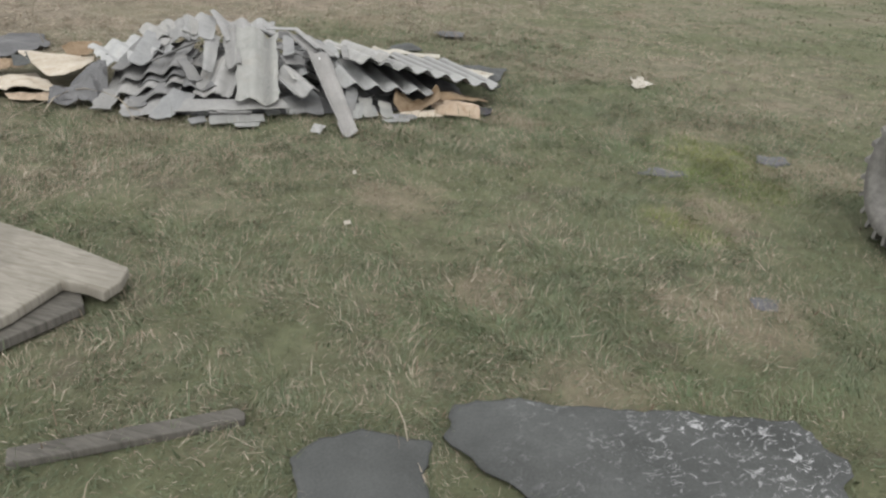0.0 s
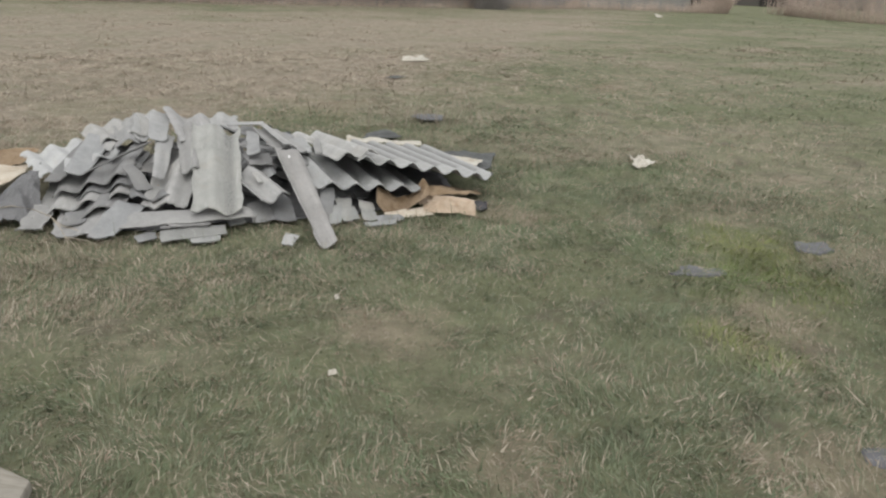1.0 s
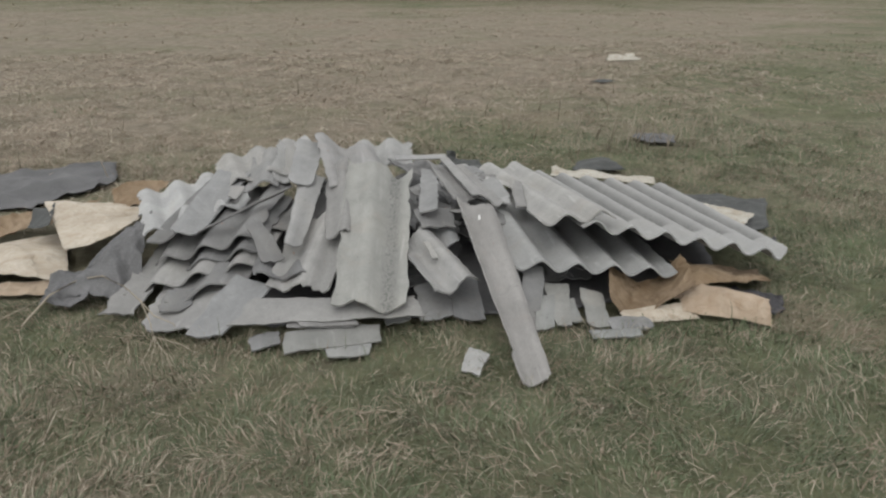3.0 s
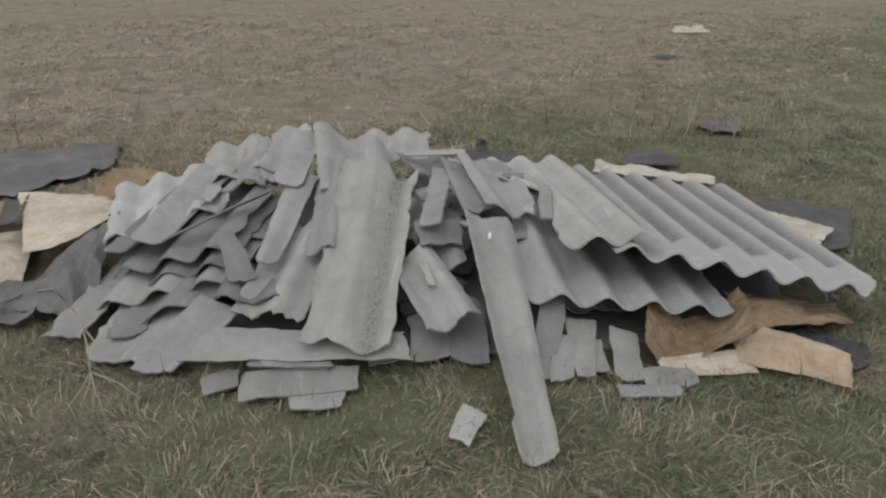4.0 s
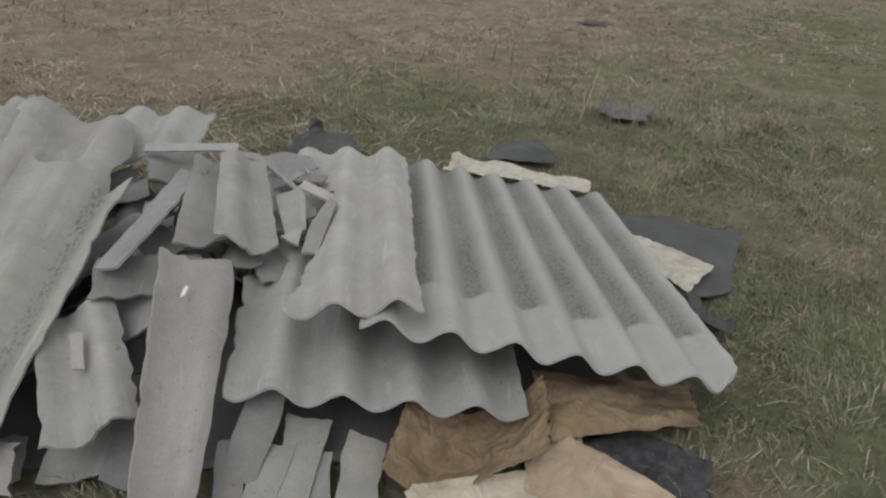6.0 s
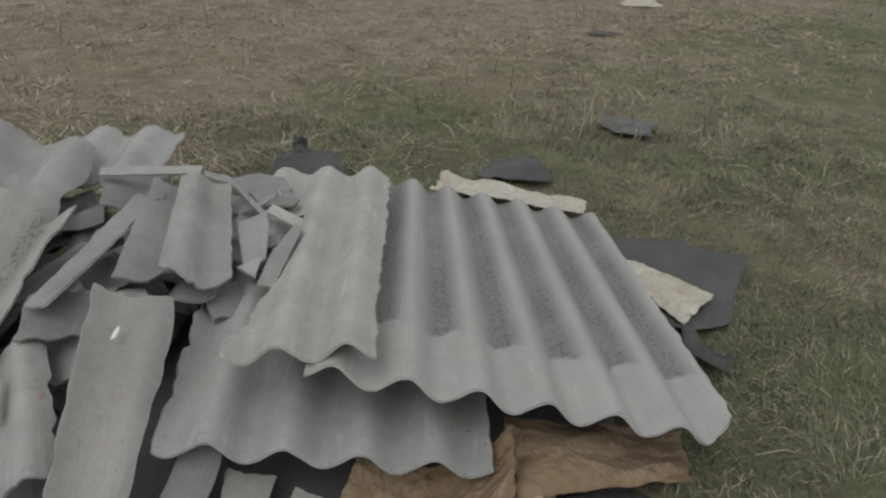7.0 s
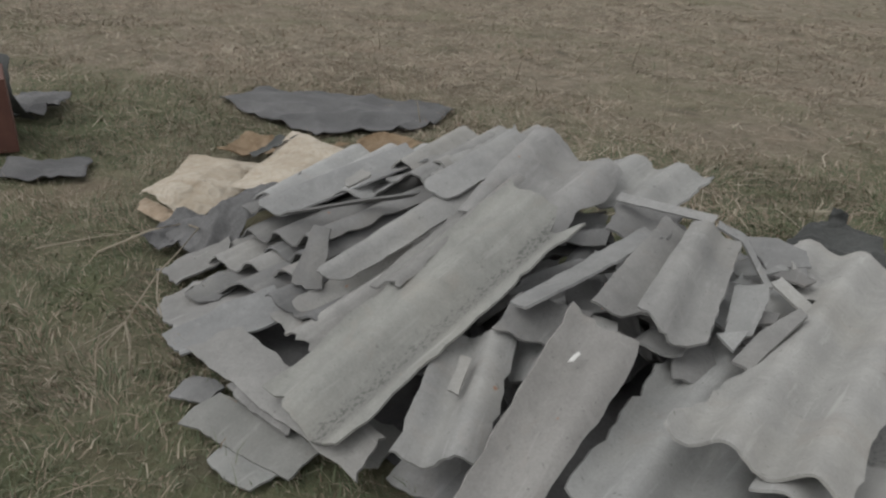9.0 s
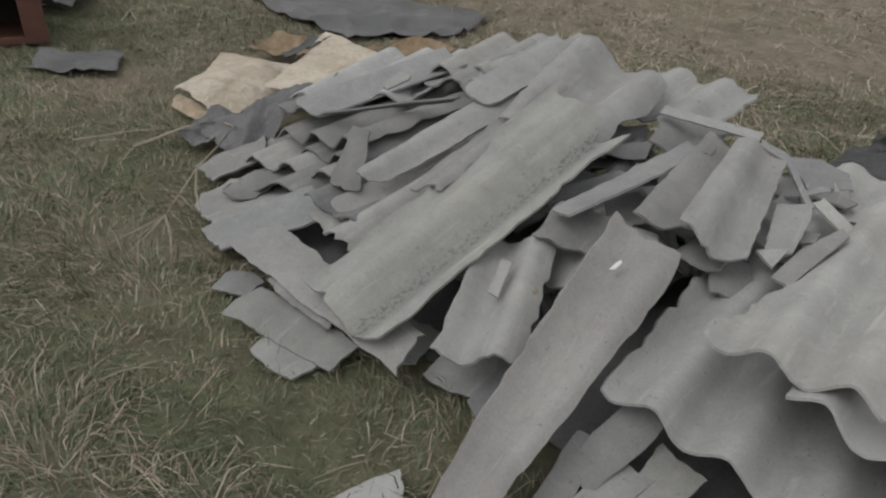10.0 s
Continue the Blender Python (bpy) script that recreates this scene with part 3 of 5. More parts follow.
shard((1.225, 4.70, 0.15), (1.40, 4.755, 0.18), (1.125, 5.06, 0.235), (1.29, 5.11, 0.262), 1.25, 0.1, SLATE, seed=18,
      jag=(0.012, 0.02, 0.008, 0.01), label="broken corrugated piece beside the spotted slab")
shard((0.47, 4.79, 0.050), (0.56, 4.90, 0.100), (1.17, 4.655, 0.080), (1.15, 4.765, 0.110), 0.45, 0.3, SLATE, seed=19, amp=0.012,
      jag=(0.03, 0.02, 0.006, 0.012), label="long flat strip of roof sheet at the foot of the heap")
shard((0.60, 4.97, 0.115), (0.84, 4.90, 0.12), (0.77, 5.37, 0.265), (1.00, 5.27, 0.295), 1.7, 0.1, SLATE, seed=20,
      jag=(0.022, 0.01, 0.012, 0.01), label="pale rough corrugated sheet piece")
shard((0.675, 5.05, 0.24), (0.755, 5.10, 0.235), (0.79, 5.66, 0.375), (0.90, 5.62, 0.375), 0.6, -0.1, SLATE, seed=21, amp=0.014,
      jag=(0.01, 0.01, 0.006, 0.006), tongue=0.03, label="round-ended strip of corrugated sheet")
shard((0.72, 5.50, 0.375), (0.835, 5.50, 0.375), (0.80, 5.95, 0.465), (0.92, 5.95, 0.465), 0.6, 0.0, SLATE, seed=22, amp=0.014,
      jag=(0.006, 0.02, 0.006, 0.006), tongue=0.04, label="round-ended strip of corrugated sheet")
shard((0.225, 5.265, 0.255), (0.36, 5.30, 0.26), (0.40, 5.86, 0.345), (0.56, 5.80, 0.365), 0.7, 0.0, SLATE, seed=24, amp=0.016,
      jag=(0.008, 0.02, 0.006, 0.006), tongue=0.03, label="long curved strip of corrugated sheet")
shard((0.13, 5.31, 0.215), (0.24, 5.28, 0.245), (0.36, 5.88, 0.31), (0.46, 5.84, 0.34), 0.6, 0.2, SLATE_SHADED, seed=25, amp=0.014,
      jag=(0.015, 0.02, 0.006, 0.006))
shard((0.34, 5.29, 0.255), (0.365, 5.275, 0.275), (0.70, 5.50, 0.345), (0.735, 5.48, 0.375), 0.0, 0, SLATE_SHADED, seed=26,
      jag=(0.01, 0.01, 0.003, 0.003), label="narrow dark splinter of roof sheet")
shard((0.595, 5.055, 0.185), (0.685, 5.085, 0.18), (0.535, 5.225, 0.295), (0.60, 5.225, 0.30), 0.0, 0, SLATE_SHADED, seed=27,
      jag=(0.02, 0.004, 0.006, 0.006), bow=0.006, label="small dark flat chip of roof sheet")
shard((0.46, 5.45, 0.35), (0.50, 5.43, 0.345), (0.48, 5.53, 0.375), (0.535, 5.50, 0.375), 0.0, 0, SLATE, seed=28)

# the stepped stack of corrugated layers
shard((0.15, 5.27, 0.135), (0.555, 5.215, 0.245), (0.30, 5.88, 0.255), (0.74, 5.72, 0.33), 2.7, 0.62, SLATE_SHADED, seed=31,
      jag=(0.006, 0.01, 0.01, 0.01), label="grey corrugated sheet layer in the stepped stack")
shard((0.27, 5.24, 0.120), (0.57, 5.175, 0.205), (0.42, 5.75, 0.22), (0.74, 5.65, 0.28), 1.9, 0.5, SLATE_SHADED, seed=32, jag=(0.008, 0.01, 0.01, 0.01),
      label="grey corrugated sheet layer in the stepped stack")
shard((0.045, 5.16, 0.055), (0.58, 5.13, 0.165), (0.20, 5.76, 0.165), (0.76, 5.60, 0.245), 3.3, 0.25, SLATE, seed=33,
      jag=(0.008, 0.01, 0.01, 0.01), label="grey corrugated sheet layer in the stepped stack")
shard((0.20, 5.03, 0.055), (0.515, 5.075, 0.120), (0.33, 5.52, 0.125), (0.66, 5.45, 0.19), 1.35, 0.25, SLATE, seed=34,
      jag=(0.008, 0.01, 0.01, 0.01), tongue=0.02, label="grey corrugated sheet layer in the stepped stack")
shard((0.12, 4.93, 0.020), (0.37, 4.84, 0.012), (0.26, 5.42, 0.085), (0.52, 5.30, 0.085), 0.9, 0.3, SLATE, seed=35, jag=(0.02, 0.01, 0.02, 0.01),
      tongue=0.03, amp=0.013)
shard((0.295, 4.82, 0.024), (0.430, 4.79, 0.014), (0.485, 5.10, 0.135), (0.63, 4.99, 0.105), 0.6, 0.3, SLATE, seed=36, jag=(0.012, 0.01, 0.01, 0.01),
      amp=0.012)
shard((-0.04, 5.07, 0.022), (0.09, 5.04, 0.018), (0.06, 5.29, 0.085), (0.17, 5.21, 0.08), 0.0, 0, SLATE, seed=37, jag=(0.02, 0.02, 0.02, 0.02))
shard((0.17, 4.99, 0.045), (0.29, 4.98, 0.045), (0.21, 5.12, 0.075), (0.33, 5.10, 0.075), 0.0, 0, SLATE_SHADED, seed=38, tongue=0.04, bow=-0.01)
shard((0.00, 6.02, 0.205), (0.46, 6.16, 0.275), (0.12, 5.38, 0.215), (0.56, 5.52, 0.30), 3.1, 0.3, SLATE_PALE, seed=39, jag=(0.02, 0.02, 0.02, 0.02),
      label="pale corrugated sheet piece at the back of the heap")
shard((0.36, 6.22, 0.31), (0.82, 6.30, 0.395), (0.44, 5.70, 0.325), (0.86, 5.72, 0.40), 3.0, 0.0, SLATE_PALE, seed=40, jag=(0.03, 0.02, 0.02, 0.02),
      label="pale corrugated sheet piece at the back of the heap")
shard((0.52, 5.60, 0.335), (0.68, 5.62, 0.355), (0.56, 6.05, 0.385), (0.74, 6.05, 0.405), 1.0, 0.4, SLATE, seed=41, jag=(0.02, 0.02, 0.02, 0.02))
shard((0.66, 5.66, 0.35), (0.80, 5.66, 0.37), (0.70, 6.14, 0.42), (0.86, 6.16, 0.43), 1.0, 0.1, SLATE_PALE, seed=42, jag=(0.02, 0.03, 0.02, 0.02))

# between the spotted slab and the long strip
shard((1.415, 5.215, 0.338), (1.56, 5.235, 0.325), (1.415, 5.76, 0.368), (1.545, 5.80, 0.358), 0.75, 0.05, SLATE, seed=51, amp=0.018, jag=(0.010, 0.012, 0.004, 0.004),
      rim={"ab": ((0, 0.0), (0.5, 0.02), (0.7, 0.06), (1, 0.05))}, label="broken corrugated piece above the leaning strip")
shard((1.515, 5.20, 0.345), (1.680, 5.245, 0.290), (1.49, 5.79, 0.380), (1.625, 5.86, 0.330), 1.0, 0.75, SLATE, seed=57, amp=0.018, jag=(0.008, 0.012, 0.004, 0.006),
      rim={"ab": ((0, 0.06), (0.2, 0.035), (0.42, 0.0), (0.5, 0.02), (0.6, 0.0), (0.7, 0.02), (1, 0.05))}, label="ragged corrugated piece above the leaning strip")
shard((1.245, 5.13, 0.325), (1.31, 5.085, 0.365), (1.375, 5.70, 0.355), (1.445, 5.66, 0.37), 0.4, 0.2, SLATE, seed=52, amp=0.008, jag=(0.01, 0.02, 0.008, 0.008))
shard((1.24, 5.06, 0.285), (1.40, 5.10, 0.265), (1.24, 5.20, 0.315), (1.42, 5.25, 0.30), 0.0, 0, SLATE_SHADED, seed=53)
shard((1.29, 5.02, 0.19), (1.41, 5.06, 0.20), (1.27, 5.22, 0.275), (1.40, 5.28, 0.27), 0.8, 0.4, SLATE, seed=54, tongue=0.02)
shard((1.30, 5.60, 0.345), (1.46, 5.66, 0.355), (1.24, 5.90, 0.345), (1.42, 5.98, 0.335), 0.8, 0.0, SLATE_SHADED, seed=55)
shard((1.245, 4.87, 0.225), (1.27, 4.87, 0.222), (1.225, 4.95, 0.265), (1.252, 4.955, 0.262), 0.0, 0, SLATE_PALE, seed=56, jag=(0.003,) * 4)

# slabs leaning and lying at the foot of the heap
FOOT = [
    ((1.585, 4.585, 0.012), (1.655, 4.575, 0.012), (1.64, 4.76, 0.075), (1.72, 4.75, 0.075), SLATE_FOOT),
    ((1.66, 4.60, 0.018), (1.73, 4.585, 0.018), (1.70, 4.83, 0.095), (1.80, 4.80, 0.09), SLATE_FOOT),
    ((1.735, 4.61, 0.014), (1.785, 4.61, 0.014), (1.76, 4.74, 0.055), (1.80, 4.74, 0.055), SLATE_FOOT),
    ((1.785, 4.55, 0.020), (1.87, 4.545, 0.020), (1.825, 4.78, 0.085), (1.92, 4.74, 0.065), SLATE_FOOT),
    ((1.87, 4.515, 0.014), (2.03, 4.49, 0.012), (1.86, 4.60, 0.030), (2.05, 4.58, 0.024), SLATE_SHADED),
    ((1.77, 4.48, 0.012), (1.96, 4.45, 0.012), (1.775, 4.535, 0.018), (1.975, 4.51, 0.018), SLATE_FOOT),
    ((1.56, 4.66, 0.045), (1.66, 4.68, 0.05), (1.60, 4.85, 0.165), (1.70, 4.84, 0.155), SLATE_SHADED),
    ((1.54, 4.58, 0.014), (1.60, 4.60, 0.014), (1.54, 4.75, 0.10), (1.61, 4.76, 0.09), SLATE_SHADED),
    ((0.652, 4.605, 0.018), (0.995, 4.620, 0.020), (0.648, 4.725, 0.040), (1.012, 4.745, 0.042), SLATE_FOOT),
    ((0.80, 4.545, 0.010), (0.945, 4.555, 0.010), (0.79, 4.635, 0.014), (0.965, 4.630, 0.014), SLATE_FOOT),
    ((0.540, 4.660, 0.012), (0.640, 4.690, 0.014), (0.510, 4.745, 0.020), (0.640, 4.785, 0.026), SLATE_SHADED),
    ((0.665, 4.735, 0.045), (0.910, 4.700, 0.045), (0.670, 4.795, 0.060), (0.890, 4.765, 0.060), SLATE_SHADED),
    ((0.700, 4.720, 0.060), (0.930, 4.690, 0.058), (0.690, 4.790, 0.075), (0.900, 4.775, 0.072), SLATE_SHADED),
    ((1.020, 4.735, 0.020), (1.135, 4.745, 0.020), (1.020, 4.880, 0.045), (1.145, 4.870, 0.040), SLATE_FOOT),
    ((1.17, 4.745, 0.020), (1.33, 4.735, 0.020), (1.18, 4.95, 0.09), (1.34, 4.95, 0.09), SLATE_SHADED),
    ((1.30, 4.71, 0.022), (1.42, 4.70, 0.022), (1.31, 5.00, 0.11), (1.45, 4.98, 0.11), SLATE_SHADED),
    ((1.235, 4.375, 0.010), (1.285, 4.325, 0.010), (1.295, 4.500, 0.022), (1.358, 4.440, 0.022), SLATE_PALE),
]
for k, (a, b, c, d, mat) in enumerate(FOOT):
    pick = random.Random(700 + k)
    wide, deep = (Vector(b) - Vector(a)).length, (Vector(c) - Vector(a)).length
    chop, bite = min(0.03, wide * 0.3, deep * 0.3), min(0.012, wide * 0.08, deep * 0.08)
    rims = {}
    for key in ("ab", "cd", "ac", "bd"):
        turn = pick.uniform(0.25, 0.75)
        ends = [0.0, 0.0]
        if pick.random() < 0.4:
            ends[pick.randrange(2)] = pick.uniform(0.4, 1.0) * chop
        rims[key] = [(0.0, ends[0]), (turn, pick.uniform(-0.3, 1.0) * bite), (turn + 0.06, pick.uniform(-0.3, 0.6) * bite), (1.0, ends[1])]
    shard(a, b, c, d, 0.0, 0, mat, seed=60 + k, jag=(0.005, 0.006, 0.004, 0.004), bow=0.004, res=0.010, rim=rims,
          label="flat grey splinter of slate at the foot of the heap" if k < 16 else "pale chip of slate lying alone in the grass")

def flake(z, tilt, mat, outline, seed, label):
    """A flat chip of sheet on an outline of (x, y) points, tilted about its middle by two angles."""
    cx, cy = sum(p[0] for p in outline) / len(outline), sum(p[1] for p in outline) / len(outline)
    edge = []
    for i, (x, y) in enumerate(outline):
        qx, qy = outline[(i + 1) % len(outline)]
        steps = max(2, int(math.hypot(qx - x, qy - y) / 0.012))
        for k in range(steps):
            px, py = x + (qx - x) * k / steps - cx, y + (qy - y) * k / steps - cy
            wob = 1 + 0.05 * fbm(px * 40, py * 40, seed)
            edge.append((px * wob, py * wob))
    m = pose(cx, cy, z, tilt[0], tilt[1], 0)
    verts = [m @ Vector((x, y, 0.003 * fbm(x * 20, y * 20, seed))) for x, y in edge]
    low = [v - Vector((0, 0, 0.0075)) for v in verts]
    n = len(verts)
    verts = verts + low + verts + low
    faces = [tuple(range(n)), tuple(range(2 * n - 1, n - 1, -1))] + [(2 * n + i, 3 * n + i, 3 * n + (i + 1) % n, 2 * n + (i + 1) % n) for i in range(n)]
    uv = [(v.x, v.y) for v in verts]
    ob = mesh_object("slate_fragment", verts, faces, mat, smooth=False, uvs=uv)
    bm = bmesh.new()
    bm.from_mesh(ob.data)
    bmesh.ops.recalc_face_normals(bm, faces=bm.faces)
    bm.to_mesh(ob.data)
    bm.free()
    tagged(ob, label, "slate", "broken slates of the heap")


CHIPS = [
    (0.25, (6, 4), SLATE_PALE, [(1.734, 5.788), (1.752, 5.835), (1.87, 5.729), (1.852, 5.675)]),
    (0.285, (5, -6), SLATE, [(1.736, 5.299), (1.766, 5.446), (1.831, 5.597), (1.853, 5.56), (1.814, 5.413), (1.78, 5.283)]),
    (0.285, (8, -8), SLATE_PALE, [(1.662, 5.637), (1.741, 5.673), (1.756, 5.61), (1.752, 5.433), (1.694, 5.393)]),
    (0.232, (6, 3), SLATE, [(1.59, 6.112), (1.685, 6.162), (1.778, 6.136), (1.806, 6.049), (1.698, 5.958)]),
    (0.268, (10, 0), SLATE_PALE, [(1.679, 5.401), (1.744, 5.448), (1.73, 5.358)]),
    (0.255, (-6, 8), SLATE_SHADED, [(1.74, 5.601), (1.79, 5.649), (1.784, 5.563), (1.745, 5.508)]),
    (0.235, (-5, -4), SLATE_SHADED, [(1.722, 5.892), (1.761, 5.99), (1.836, 5.924), (1.815, 5.861)]),
    (0.262, (0, 0), SLATE, [(1.506, 6.084), (1.606, 6.01), (1.73, 5.733), (1.744, 5.751), (1.601, 6.074), (1.505, 6.135)]),
    (0.22, (4, 6), SLATE_SHADED, [(1.747, 5.966), (1.797, 6.03), (1.825, 5.936), (1.794, 5.875)]),
]
for k, (z, tilt, mat, outline) in enumerate(CHIPS):
    flake(z, tilt, mat, outline, 200 + k, "sharp broken chip of slate in the heap's saddle")

# loose chips in the saddle between the slab and the large sheets
SADDLE = [
    (1.63, 5.72, 0.235, 0.13, 0.15, 20), (1.70, 5.55, 0.235, 0.13, 0.15, 75), (1.66, 5.98, 0.205, 0.15, 0.16, 40), (1.74, 6.20, 0.180, 0.15, 0.13, 10),
    (1.60, 5.50, 0.235, 0.12, 0.14, 5), (1.55, 5.92, 0.26, 0.12, 0.14, -15), (1.80, 5.98, 0.185, 0.17, 0.16, 12), (1.66, 5.32, 0.215, 0.12, 0.14, 25),
    (1.45, 5.20, 0.30, 0.10, 0.14, 15), (1.58, 5.33, 0.25, 0.12, 0.15, -10), (1.36, 5.35, 0.28, 0.12, 0.12, 40), (1.36, 5.22, 0.25, 0.10, 0.14, -25), (1.33, 5.52, 0.31, 0.09, 0.14, 10),
]
for k, (x, y, z, w, h, turn) in enumerate(SADDLE):
    rx, ry = 14 * math.sin(k * 2.1), 12 * math.cos(k * 1.7)
    m = pose(x, y, z, rx, ry, turn)
    q = [m @ Vector((sx * w / 2, sy * h / 2, 0)) for sx, sy in ((-1, -1), (1, -1), (-0.85, 1), (0.8, 1))]
    shard(*q, (0.0 if k % 3 else w / PITCH), 0.2 * k, (SLATE, SLATE_PALE, SLATE_SHADED)[(k * 5) % 3], seed=90 + k, jag=(0.008, 0.008, 0.006, 0.006), res=0.009,
          rim={"ab": ((0, 0.0), (0.45 + 0.2 * math.sin(k), 0.0), (1, 0.22 * h)) if k % 2 else ((0, 0.2 * h), (0.5, 0.0), (1, 0.0)), "cd": ((0, 0.0), (0.5 + 0.2 * math.cos(k * 3), 0.0), (1, 0.2 * h * (k % 3 == 0)))},
          amp=0.012, label="small broken chip of slate in the heap's saddle")

# broken pieces buried inside the heap, which carry the upper ones
rng = random.Random(11)
for k in range(64):
    if k < 44:
        x, y = (rng.uniform(0.66, 1.40), rng.uniform(5.15, 5.95)) if k % 5 else (rng.uniform(0.38, 0.70), rng.uniform(5.55, 5.95))
        roof = max(0.05, 0.06 + 0.42 * (y - 4.75) * (1 if y < 5.5 else 1 - (y - 5.5) * 1.0) * min(1, (x + 0.1) * 1.2))
        roof = min(roof, 0.34)
    else:
        x, y = rng.uniform(1.45, 2.3), rng.uniform(5.1, 6.3)
        roof = 0.14
    z = rng.uniform(0.03, max(0.05, roof - 0.07))
    w, h = rng.uniform(0.14, 0.32), rng.uniform(0.16, 0.36)
    m = pose(x, y, z, rng.uniform(-4, 16), rng.uniform(-9, 9), rng.uniform(-50, 50))
    q = [m @ Vector((sx * w / 2, sy * h / 2, 0)) for sx, sy in ((-1, -1), (1, -1), (-1, 1), (1, 1))]
    # the darker slate stands in for the shade inside the heap
    shard(*q, (w / PITCH if k % 2 else 0.0), rng.random(), SLATE_SHADED, seed=130 + k, jag=(0.03,) * 4, res=0.03,
          label="broken slate buried inside the heap, shade put into its colour")

mark = sheet_patch("bird_dropping", [(1.464, 4.985), (1.474, 4.992), (1.479, 5.012), (1.474, 5.018), (1.468, 5.004)], lambda x, y: 0.326 + (y - 4.985) * 0.37, DROPPING,
                   0.001, 40, 0.0015, 2, 0.004, 4, 0.004, "white bird dropping on the leaning strip", "dropping")


# ---------------------------------------------------------------- paper and felt round the heap
def on_ground(x, y):
    return bump_height(x, y) + 0.016


crumpled("kraft_sack", (1.90, 4.63, 0.02), (2.27, 4.63, 0.03), (1.99, 4.84, 0.040), (2.31, 4.83, 0.042), KRAFT, 0.020, 10.0, 3, -0.01,
         "crumpled brown kraft paper sack stuffed under the sheets", "paper", 72, 0.015, 0.002, 0.6)
crumpled("kraft_paper", (1.95, 4.565, 0.012), (2.26, 4.55, 0.014), (1.95, 4.645, 0.026), (2.27, 4.66, 0.030), KRAFT_PALE, 0.006, 8.0, 5, 0.0,
         "torn pale brown kraft paper on the grass", "paper")
crumpled("kraft_paper", (2.215, 4.60, 0.035), (2.495, 4.425, 0.012), (2.27, 4.79, 0.085), (2.51, 4.495, 0.040), KRAFT_TAN, 0.011, 7.0, 8, -0.012,
         "long folded tongue of tan kraft paper", "paper", 60, 0.012, 0.002, 0.45)
crumpled("kraft_sack", (2.30, 4.70, 0.030), (2.72, 4.745, 0.040), (2.32, 4.93, 0.095), (2.80, 4.92, 0.085), KRAFT, 0.015, 8.0, 11, -0.015,
         "brown kraft paper sack hanging from under the sheets", "paper", 60, 0.012, 0.002, 0.45)
crumpled("kraft_paper", (2.225, 4.69, 0.045), (2.37, 4.655, 0.035), (2.25, 4.80, 0.062), (2.41, 4.80, 0.065), KRAFT_TAN, 0.008, 8.0, 12, -0.012,
         "loose tan kraft paper flap between the sacks", "paper", 36)
crumpled("white_paper", (2.93, 5.62, 0.045), (3.00, 5.36, 0.035), (2.97, 5.80, 0.05), (3.17, 5.50, 0.05), WHITE_PAPER, 0.010, 9.0, 14, 0.0,
         "torn cream paper flap beside the weathered sheet", "paper")
crumpled("white_paper", (2.36, 6.42, 0.05), (2.97, 6.20, 0.03), (2.45, 6.62, 0.085), (3.02, 6.33, 0.035), WHITE_PAPER, 0.016, 7.0, 17, 0.0,
         "creased cream paper edge behind the weathered sheet", "paper")
sheet_patch("ash_patch", [(2.40, 4.74), (2.56, 4.50), (2.64, 4.53), (2.68, 4.68), (2.58, 4.80)], lambda x, y: bump_height(x, y) + 0.012, ASH, 0.02, 22, 0.01, 5, 0.03, 14, 0.02,
            "patch of black ash beside the kraft paper", "ash")

# added dark sheet on the ground: stands in for shade between the slates
sheet_patch("roofing_felt", [(0.30, 5.10), (0.62, 4.86), (1.20, 4.82), (1.62, 4.76), (2.25, 4.80), (2.62, 4.95), (2.80, 5.5), (2.3, 6.1), (1.4, 6.0), (0.5, 5.9)], lambda x, y: bump_height(x, y) + 0.005,
            FELT_GREY, 0.012, 5, 0.003, 19, 0.03, 20, 0.05, "dark felt added under the heap in place of shade in its gaps", "roofing felt")
PATCHES = {
    "right": [(3.00, 6.02), (3.30, 5.98), (3.50, 5.84), (3.30, 5.56), (3.17, 5.38), (3.02, 5.33), (2.90, 5.48), (2.88, 5.80)],
    "lump": [(2.93, 5.22), (3.02, 5.12), (3.08, 5.18), (3.06, 5.28), (2.98, 5.32)],
    "back": [(1.58, 6.60), (1.74, 6.98), (1.84, 7.10), (1.98, 6.90), (2.02, 6.60)],
    "back_right": [(2.60, 6.66), (2.74, 6.86), (2.96, 6.84), (2.94, 6.56)],
    "left_far": [(-1.62, 6.70), (-1.56, 6.98), (-1.20, 7.20), (-0.80, 7.36), (-0.37, 7.44), (-0.28, 7.02), (-0.66, 6.54), (-1.08, 6.54)],
    "near_box": [(-1.42, 5.33), (-1.20, 5.60), (-0.99, 5.42), (-1.14, 5.28), (-1.32, 5.20)],
    "behind_box": [(-2.44, 5.98), (-2.16, 6.10), (-1.84, 5.74), (-2.00, 5.62), (-2.30, 5.70)],
    "near": [(0.845, 1.458), (0.94, 1.60), (1.12, 1.56), (1.284, 1.45), (1.60, 1.31), (1.95, 1.14), (1.94, 0.93), (1.75, 0.80), (1.40, 0.86), (1.00, 1.13), (0.90, 1.32)],
    "near_small": [(0.40, 1.53), (0.50, 1.57), (0.626, 1.565), (0.81, 1.45), (0.73, 1.34), (0.70, 1.22), (0.38, 1.28)],
    "rag": [(3.50, 7.56), (3.66, 7.66), (3.86, 7.50), (3.72, 7.26), (3.56, 7.34)],
    "flat_stone": [(2.98, 3.25), (3.10, 3.30), (3.30, 3.19), (3.26, 3.12), (3.10, 3.15)],
    "far_rag": [(4.45, 10.45), (4.62, 10.55), (4.78, 10.42), (4.6, 10.32)],
}
